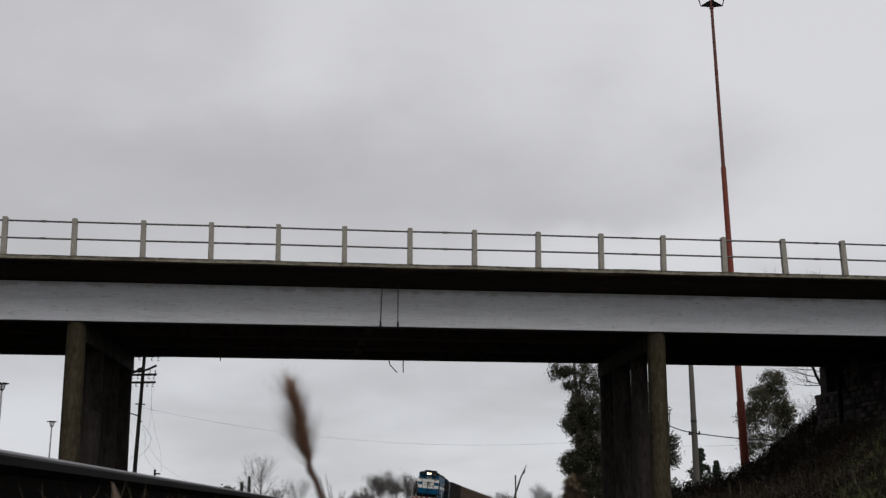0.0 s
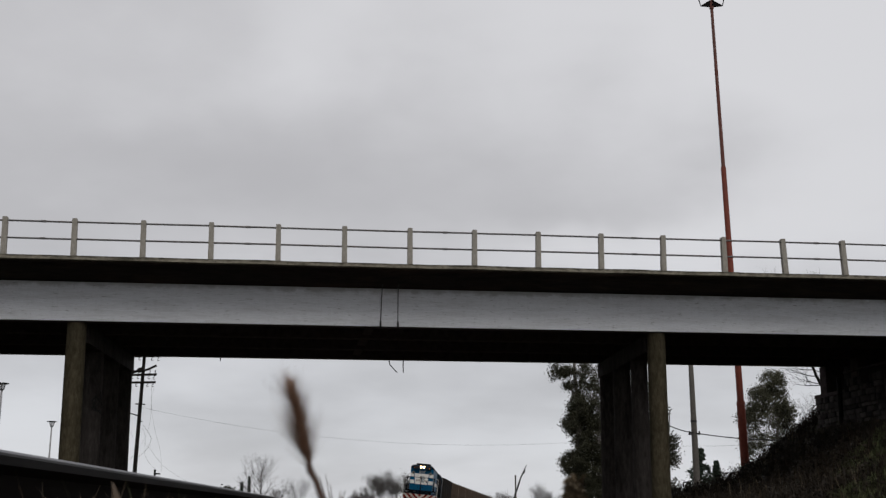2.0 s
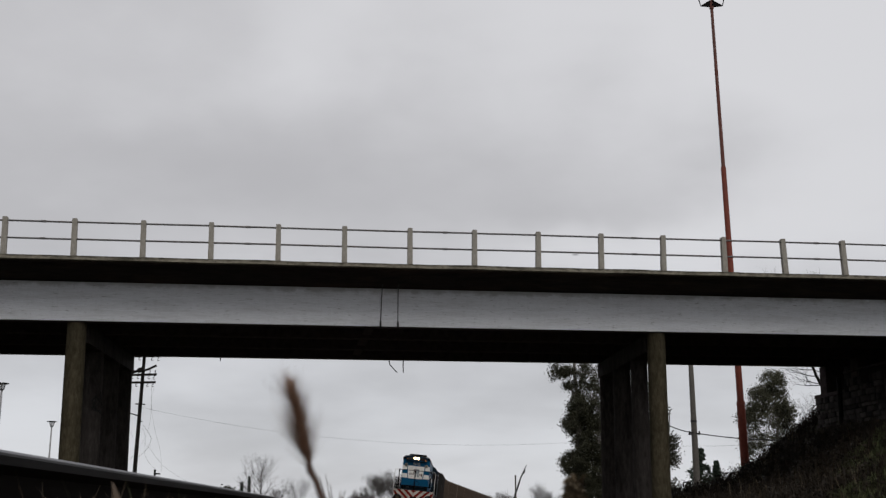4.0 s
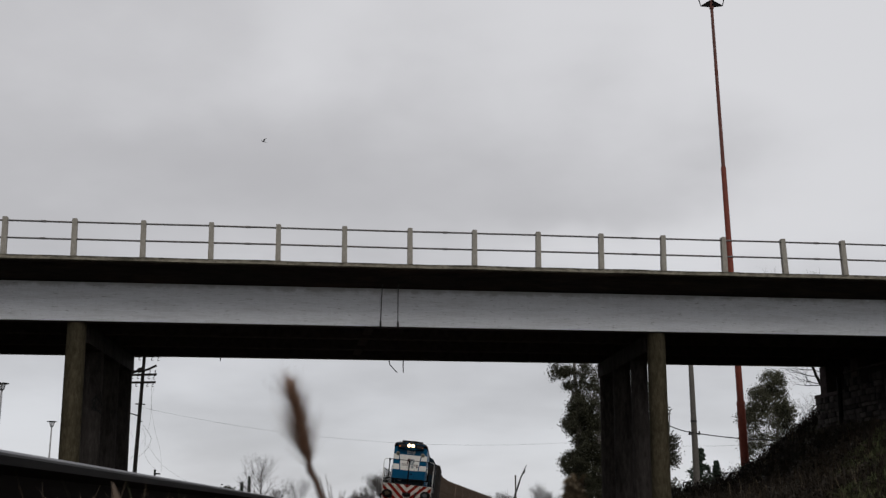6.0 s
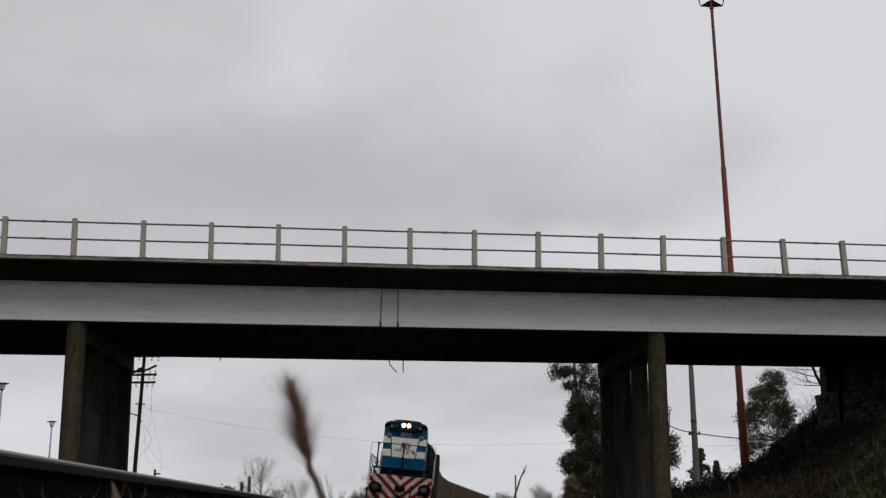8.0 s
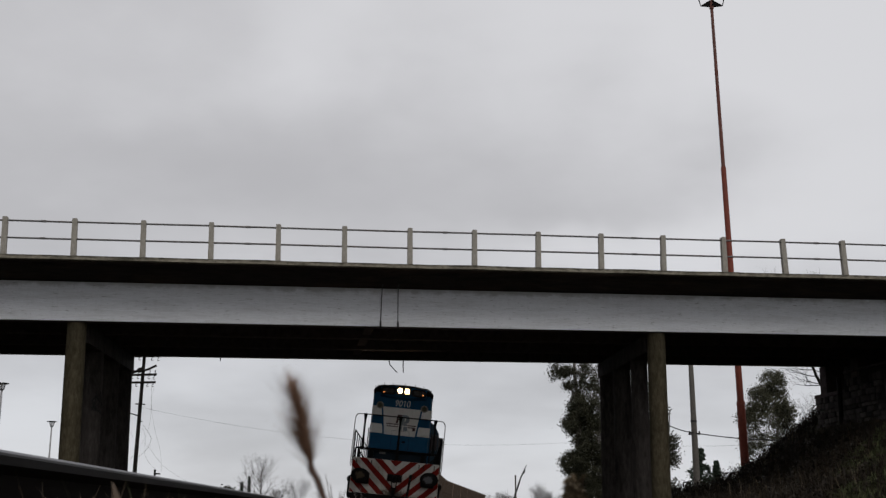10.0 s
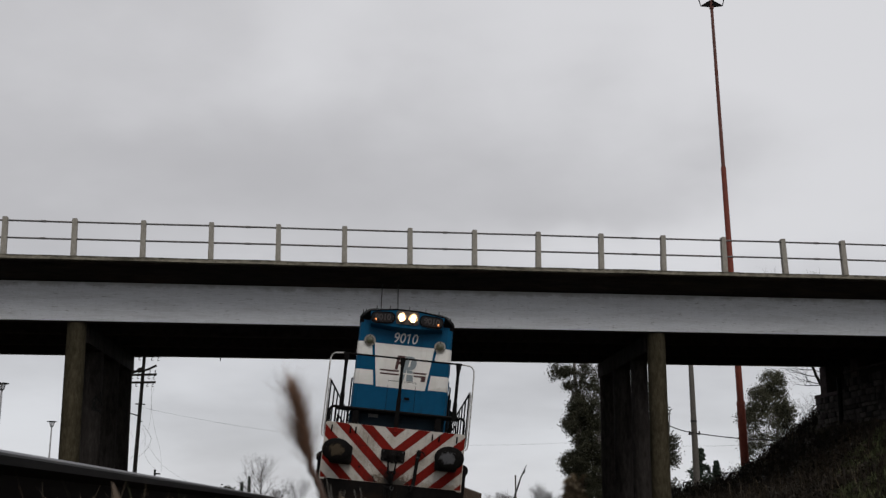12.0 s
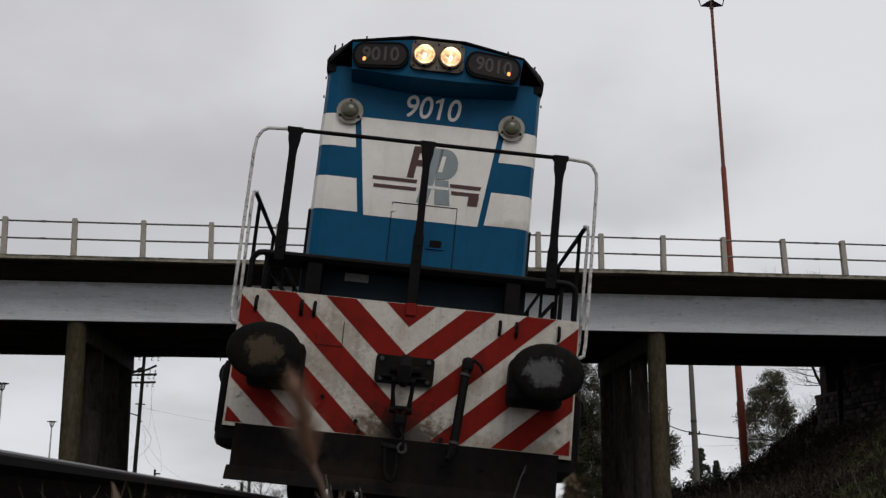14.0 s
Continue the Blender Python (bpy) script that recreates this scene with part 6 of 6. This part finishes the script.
def make_wagon(paint, label, k=1.0):
    wg = thing("hopper_wagon", Matrix(), label, "freight wagon", "wagons of the train")
    L = 12.6
    bm = B()
    prism(bm, [(-1.30 * k, 1.15), (-1.36 * k, 1.6), (-1.36 * k, 3.34), (-1.2 * k, 3.46), (1.2 * k, 3.46), (1.36 * k, 3.34), (1.36 * k, 1.6), (1.30 * k, 1.15)], 0.5, L - 0.5)
    part("body", bm, paint, wg)
    rib = None
    for s in (-1, 1):
        for i in range(11):
            m = pose(s * (1.36 * k + 0.025), 0.7 + i * (L - 1.4) / 10, 2.28)
            if rib is None:
                rib = part("rib", box(B(), (0, 0, 0), (0.16, 0.16, 2.2), bevel=0.012), M_WAGONRIB if paint == M_WAGON else paint, wg)
                rib.matrix_basis = m
            else:
                again(rib, wg, m, "rib")
        part("top_rail", box(B(), (s * 1.36 * k, L / 2, 3.34), (0.12, L - 0.9, 0.10), bevel=0.015), paint, wg)
    part("underframe", box(B(), (0, L / 2, 1.05), (2.2, L - 0.6, 0.22), bevel=0.02), M_IRON, wg)
    for y in (2.0, L - 2.0):
        bg = part("bogie", box(B(), (0, y, 0.62), (2.1, 2.3, 0.28), bevel=0.05), M_IRON, wg)
        for d in (-0.85, 0.85):
            for s in (-1, 1):
                part("wheel", rod(B(), (s * 0.80, y + d, 0.46), (s * 0.93, y + d, 0.46), 0.46, n=24), M_IRON, bg)
    for y in (0.1, L - 0.1):
        part("draw_gear", box(B(), (0, y, 1.0), (0.2, 0.8, 0.2), bevel=0.03), M_IRON, wg)
    return wg, L


dark_wagon, WAGON_LENGTH = make_wagon(M_DARKWAGON, "dark grimy freight wagon with ribbed sides behind the locomotive", 1.1)
wagon, WAGON_LENGTH = make_wagon(M_WAGON, "dusty tan freight wagon with ribbed sides")
wagons = [dark_wagon, wagon] + [copy_thing(wagon, Matrix()) for _ in range(10)]


# ---- bank vegetation ----
def blades(rng, spots, material, name, label, h=(0.15, 0.4), w=0.012, lean=0.35, per=6):
    vs, fs = [], []
    for x, y, z, k in spots:
        for _ in range(per):
            a = rng.uniform(0, math.tau)
            L = rng.uniform(*h) * k
            d = Vector((math.cos(a), math.sin(a), 0))
            s = Vector((-d.y, d.x, 0)) * w * rng.uniform(0.7, 1.3)
            b = Vector((x + rng.gauss(0, 0.06), y + rng.gauss(0, 0.06), z - 0.02))
            le = lean * rng.uniform(0.3, 1.2)
            m = b + Vector((0, 0, L * 0.6)) + d * L * le * 0.35
            t = b + Vector((0, 0, L * (1 - le * 0.3))) + d * L * le
            i = len(vs)
            vs += [tuple(b - s), tuple(b + s), tuple(m + s * 0.7), tuple(m - s * 0.7), tuple(t)]
            fs += [(i, i + 1, i + 2, i + 3), (i + 3, i + 2, i + 4)]
    return tagged(raw(name, vs, fs, material), label, "grass", kind="stuff")


def make_bank_plants():
    rng = random.Random(17)
    green, dry, scrub = [], [], []
    for _ in range(15000):
        u, v = rng.uniform(6.0, 17), rng.uniform(-9, 14)
        p = BRIDGE @ Vector((u, v, 0))
        z = ground_z(p.x, p.y)
        if z < -0.3 or (0.4 < v < 9.6 and u > 13.4):
            continue
        n = noise.noise((p.x * 0.35, p.y * 0.35, 9))
        if v < 3.4 and n > 0.24 - 0.22 * (u - 9.6) + 0.16 * max(0.0, v) and rng.random() < 0.8:
            green.append((p.x, p.y, z, 1.0 + 0.4 * n))
        elif rng.random() < 0.62:
            dry.append((p.x, p.y, z, 0.9 + 0.6 * rng.random()))
        else:
            scrub.append((p.x, p.y, z, 1))
    blades(rng, green, M_GRASS, "bank_grass", "short green grass on the road bank", (0.1, 0.26), 0.012, 0.7, 8)
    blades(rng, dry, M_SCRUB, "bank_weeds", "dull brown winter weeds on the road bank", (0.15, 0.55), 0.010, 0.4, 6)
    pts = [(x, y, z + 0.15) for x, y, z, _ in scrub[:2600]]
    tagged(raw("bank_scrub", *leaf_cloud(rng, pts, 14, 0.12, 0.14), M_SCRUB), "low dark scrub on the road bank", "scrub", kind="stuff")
    # taller dry stems that stand out against the slope and the sky
    tall = []
    for _ in range(100):
        u, v = rng.uniform(6.0, 14.5), rng.uniform(-7, 12)
        p = BRIDGE @ Vector((u, v, 0))
        if 0.4 < v < 9.6 and u > 13.4:
            continue
        tall.append((p.x, p.y, ground_z(p.x, p.y), 1))
    blades(rng, tall, M_DRY, "dry_stems", "tall thin dry stems on the road bank", (0.5, 1.3), 0.0045, 0.8, 3)
    pts = []
    for _ in range(330):
        u, v = rng.uniform(10.0, 14.5), rng.uniform(9.6, 12.5)
        p = BRIDGE @ Vector((u, v, 0))
        pts.append((p.x, p.y, ground_z(p.x, p.y) + rng.uniform(-0.05, 0.12 + 0.25 * max(0.0, 1 - abs(u - 12.6) / 1.3))))
    brow = []
    for _ in range(110):
        u, v = rng.uniform(9.5, 13.5), rng.uniform(9.0, 12.0)
        p = BRIDGE @ Vector((u, v, 0))
        brow.append((p.x, p.y, ground_z(p.x, p.y), 1))
    for _ in range(200):
        x, y = rng.uniform(7.2, 10.2), rng.uniform(41.5, 44.5)
        brow.append((x, y, ground_z(x, y), rng.uniform(0.9, 1.5)))
    hedge = [(x, y, max(ground_z(x, y), -0.2) + rng.uniform(0.0, 0.62)) for x, y in ((rng.uniform(7.0, 10.4), rng.uniform(42, 45)) for _ in range(640))]
    tagged(raw("bank_hedge", *leaf_cloud(rng, hedge, 26, 0.07, 0.13), M_SCRUB), "brownish straggling hedge at the foot of the bank", "hedge", kind="stuff")
    blades(rng, brow, M_DRY, "brow_grass", "pale dry grass along the brow of the bank", (0.2, 0.5), 0.008, 0.5, 5)
    tagged(raw("brow_scrub", *leaf_cloud(rng, pts, 50, 0.06, 0.15), M_SCRUB), "brownish scrub on the brow of the bank", "scrub", kind="stuff")


make_bank_plants()


def make_deck_weeds():
    """Dry weeds that have rooted in the joint along the deck's edge."""
    rng = random.Random(44)
    spots = []
    for u0, u1, n in ((8.4, 9.3, 3), (9.9, 10.9, 4), (12.4, 13.0, 2)):
        for _ in range(n):
            p = BRIDGE @ Vector((rng.uniform(u0, u1), 0.06, 6.29))
            spots.append((p.x, p.y, p.z, 1))
    blades(rng, spots, M_SCRUB, "deck_weeds", "thin dry weeds rooted in the bridge deck edge", (0.12, 0.36), 0.0035, 1.0, 3)


make_deck_weeds()


# ---- weeds round the camera, between the rails ----
def make_plume():
    rng = random.Random(8)
    low = [Vector(p) for p in ((-0.098, 0.597, -0.170), (-0.108, 0.597, -0.095), (-0.1174, 0.597, -0.0498), (-0.1208, 0.597, -0.0388), (-0.1245, 0.597, -0.0289), (-0.1275, 0.597, -0.0242), (-0.1279, 0.597, -0.0202))]
    head = [Vector(p) for p in ((-0.1272, 0.597, -0.0246), (-0.1279, 0.597, -0.0202), (-0.1294, 0.597, -0.0137), (-0.1312, 0.597, -0.0060), (-0.1334, 0.597, 0.0014), (-0.1366, 0.597, 0.0110))]
    foot = Vector(low[0])
    low, head = [p - foot for p in low], [p - foot for p in head]
    pl = thing("grass_plume", pose(-0.002, 0, 0) @ Matrix.Translation(foot), "russet feathery grass seed head on a reddish stalk", "grass plume")
    part("stalk", pipe(B(), low, [0.0019, 0.0019, 0.0018, 0.0016, 0.0015, 0.0018, 0.0011], 8), M_STALK, pl, smooth=True)
    part("rachis", pipe(B(), head, [0.0010, 0.0009, 0.0008, 0.0007, 0.0005, 0.0002], 6), M_STALK, pl)
    n = len(head) - 1
    tufts = [((i + rng.random()) / 44) ** 0.9 for i in range(44)]
    vs, fs = [], []
    for t0 in tufts:
        side_a = rng.uniform(0, math.tau)
        for _ in range(30):
            t = min(0.999, max(0.0, t0 + rng.gauss(0, 0.03)))
            k = min(n - 1, int(t * n))
            p = head[k].lerp(head[k + 1], t * n - k)
            d = (head[k + 1] - head[k]).normalized()
            a = side_a + rng.gauss(0, 0.3)
            side = d.orthogonal().normalized()
            side = side * math.cos(a) + d.cross(side) * math.sin(a)
            L = rng.uniform(0.010, 0.028) * (1.25 if side.x < 0 else 1.0) * (1.0 - 0.35 * t) * min(1.0, 0.55 + 2 * t)
            spread = 0.12 + 1.2 * rng.random()
            m = p + (d + side * spread * 0.8).normalized() * L * 0.5
            e = m + (d + side * spread * 1.15 + Vector((0, 0, 0.45))).normalized() * L * 0.5
            w = d.cross(side).normalized() * rng.uniform(0.00006, 0.00013)
            i = len(vs)
            vs += [tuple(p - w), tuple(p + w), tuple(m + w), tuple(m - w), tuple(e)]
            fs += [(i, i + 1, i + 2, i + 3), (i + 3, i + 2, i + 4)]
    raw("seed_head", vs, fs, M_PLUME, pl)
    return pl


plume = make_plume()


def make_near_weeds():
    rng = random.Random(29)
    # a brown cattail-like head and a bent twig
    s = thing("dry_seed_stem", Matrix(), "dry tan seed head on a short stem", "weed")
    part("stem", pipe(B(), [(0.0185, 0.80, -0.17), (0.018, 0.80, -0.06), (0.0165, 0.80, -0.040)], 0.0012, 6), M_DRY, s)
    vs, fs = leaf_cloud(rng, [(0.0165 + 0.0008 * math.sin(i), 0.80, -0.050 + 0.0016 * i) for i in range(18)], 26, 0.006, 0.0016)
    raw("seed_head", vs, fs, M_DRY, s)
    t = thing("dry_twig", Matrix(), "thin dark forked dry twig", "twig")
    part("stem", pipe(B(), [(0.07, 3.6, -0.42), (0.108, 3.6, -0.09), (0.1335, 3.6, -0.0033), (0.155, 3.6, 0.0594), (0.1716, 3.6, 0.0942)], [0.0036, 0.0032, 0.0028, 0.0022, 0.0010], 6), M_WIRE, t)
    part("fork", pipe(B(), [(0.1575, 3.6, 0.0645), (0.1656, 3.6, 0.0735), (0.1674, 3.6, 0.0825)], [0.0016, 0.0014, 0.0009], 6), M_WIRE, t)
    lf = thing("withered_leaf", Matrix(), "curled tan withered leaf beside the rail", "leaf")
    bm = B()
    prev = None
    for i in range(9):
        f = i / 8
        w = 0.0050 * math.sin(math.pi * (0.12 + 0.88 * f)) ** 0.8
        c = Vector((-0.301 + 0.003 * math.sin(f * 3), 0.9, -0.068 + 0.0465 * f))
        ring = [bm.verts.new(c + Vector((-w, 0.004, -0.002))), bm.verts.new(c + Vector((0, -0.004, 0))), bm.verts.new(c + Vector((w, 0.006, -0.003)))]
        if prev:
            for k in range(2):
                bm.faces.new((prev[k], prev[k + 1], ring[k + 1], ring[k]))
        prev = ring
    part("blade", bm, M_WITHER, lf, smooth=True)
    part("leaf_stalk", pipe(B(), [(-0.303, 0.9, -0.17), (-0.303, 0.9, -0.06)], 0.001, 5), M_DRY, lf)
    lf2 = copy_thing(lf, pose(0.178, -0.2, -0.0101))
    # grass blades in the ballast
    spots = [(rng.uniform(-0.75, 0.7), rng.uniform(0.7, 4.5), -0.18, 1) for _ in range(240)]
    spots = [p for p in spots if p[0] < -0.18 * p[1] or rng.random() < 0.4]
    blades(rng, spots, M_GRASS, "track_grass", "sparse green grass blades growing between the rails", (0.09, 0.20), 0.0018, 0.5, 3)
    spots = [(rng.uniform(-0.8, 0.75), rng.uniform(0.9, 5.0), -0.18, 1) for _ in range(150)]
    blades(rng, spots, M_DRY, "track_stems", "sparse dry stems growing between the rails", (0.08, 0.175), 0.0009, 0.5, 2)
    # a small pale weed that forks like a candlestick
    fw = thing("forked_weed", Matrix(), "small dry weed with thin forked stems", "weed")
    part("stem", pipe(B(), [(-0.166, 1.3, -0.18), (-0.171, 1.3, -0.07), (-0.174, 1.3, -0.038)], 0.0008, 6), M_BARK, fw)
    for x, z, mid in ((-0.193, -0.006, -0.186), (-0.1865, -0.004, -0.182), (-0.1815, -0.014, -0.179), (-0.166, -0.020, -0.170), (-0.197, -0.022, -0.187)):
        part("branch", pipe(B(), [(-0.1735, 1.3, -0.042), (mid, 1.3, (z - 0.042) / 2 - 0.004), (x, 1.3, z)], [0.0007, 0.0006, 0.0003], 5), M_BARK, fw)
    copy_thing(fw, pose(0.034, 0.02, -0.013))
    # brown stems and a few green blades that stand before the near rail
    spots = []
    for _ in range(46):
        d = rng.uniform(0.9, 1.7)
        spots.append((-0.066 - d * rng.uniform(0.19, 0.35), d, -0.18, 1))
    blades(rng, spots, M_DRY, "rail_side_stems", "thin brown dry stems beside the rail", (0.14, 0.21), 0.0014, 0.5, 3)
    spots = [(-0.066 - 1.0 * rng.uniform(0.225, 0.26), 1.0, -0.18, 1) for _ in range(4)]
    blades(rng, spots, M_GRASS, "rail_side_grass", "few green grass blades beside the rail", (0.16, 0.205), 0.0022, 0.3, 3)
    # a tuft of thin stems by the foot of the plume
    tuft = [(-0.20 + rng.uniform(-0.03, 0.03), 1.6, -0.18, 1) for _ in range(8)]
    blades(rng, tuft, M_DRY, "weed_tuft", "small tuft of thin pale stems", (0.13, 0.19), 0.0009, 0.45, 3)
    tuft = [(rng.uniform(-0.30, -0.15), 2.6, -0.18, 1) for _ in range(22)]
    blades(rng, tuft, M_DRY, "weed_tuft", "small tuft of thin pale stems", (0.15, 0.21), 0.001, 0.45, 3)


make_near_weeds()


# ---- a bird that crosses the sky ----
def make_bird():
    bd = thing("flying_bird", Matrix(), "small grey bird flying across the cloudy sky", "bird")
    body = B()
    pipe(body, [(0, -0.11, 0.005), (0, -0.09, 0.006), (0, -0.06, 0.004), (0, 0.0, 0.0), (0, 0.05, 0.0), (0, 0.09, 0.004), (0, 0.15, 0.006)], [0.004, 0.016, 0.019, 0.032, 0.026, 0.014, 0.012], 10)
    part("body", body, M_BIRD, bd, smooth=True)
    tail = prism(B(), [(-0.010, 0.13), (0.010, 0.13), (0.034, 0.21), (-0.034, 0.21)], 0.003, 0.008, "z")
    part("tail", tail, M_BIRD, bd)
    wings = []
    for s in (-1, 1):
        wing = prism(B(), [(s * x, y) for x, y in ((0.0, -0.035), (0.09, -0.055), (0.17, -0.02), (0.225, 0.055), (0.15, 0.035), (0.08, 0.055), (0.0, 0.05))], -0.003, 0.003, "z")
        ob = part("wing", wing, M_BIRD, bd)
        wings.append((s, ob))
    return bd, wings


bird, bird_wings = make_bird()


# ---- what moves ----
def front_at(t):
    """Distance of the locomotive's front along the line."""
    return ((((-1.27328e-05 * t + 0.000149916) * t + 0.00710212) * t - 0.098528) * t - 7.56418) * t + 116.376


def set_on_line(y, a, b):
    """A vehicle with its front at y and its bogies a and b metres behind it."""
    turn = -math.atan2(line_x(y + b) - line_x(y + a), b - a)
    x = line_x(y + a) + math.tan(turn) * a
    return pose(x, y, 0, 0, CANT, math.degrees(turn))


def bird_at(t):
    """A straight flight from beyond the bridge towards and past the camera."""
    d = 60.0 - 9.84 * (t - 6.3)
    right, up = -11.74 - 8.91 * (t - 6.3), 6.29 + 2.9 * (t - 6.3)
    return held @ Vector((right, up, -d))


def motions():
    heading = (bird_at(7) - bird_at(6)).to_track_quat("-Y", "Z").to_matrix().to_4x4()
    walk(bird, [(t, Matrix.Translation(bird_at(t)) @ heading) for t in (0.0, 7.0, 14.0)])
    for s, wing in bird_wings:
        walk(wing, [(0.1 * i, pose(s * 0.02, 0, 0.006, 0, -s * (10 + 32 * math.sin(i * 1.5)), 0)) for i in range(141)])
    root = plume.matrix_basis.copy()
    walk(plume, [(t, root @ pose(0, 0, 0, 0, a, 0)) for t, a in ((0.0, 0.15), (8.2, 0.15), (9.6, 0.35), (10.4, 0.5), (11.4, 0.5), (12.3, 0.35), (13.0, 0.8), (14.0, 0.9))])
    times = [0.5 * i for i in range(29)]
    walk(loco, [(t, set_on_line(front_at(t), 3.75, 11.65)) for t in times])
    for k, wg in enumerate(wagons):
        behind = 16.1 + k * (WAGON_LENGTH + 0.8)
        walk(wg, [(t, set_on_line(front_at(t) + behind, 2.0, WAGON_LENGTH - 2.0)) for t in times])
    for ax in wheelsets:
        y = ax.matrix_basis.translation.y
        rows = []
        for i in range(141):
            t = i / 10
            a = math.degrees((front_at(0) - front_at(t)) / WHEEL_R)
            rows.append((t, pose(0, y, WHEEL_R, a, 0, 0)))
        walk(ax, rows)


motions()
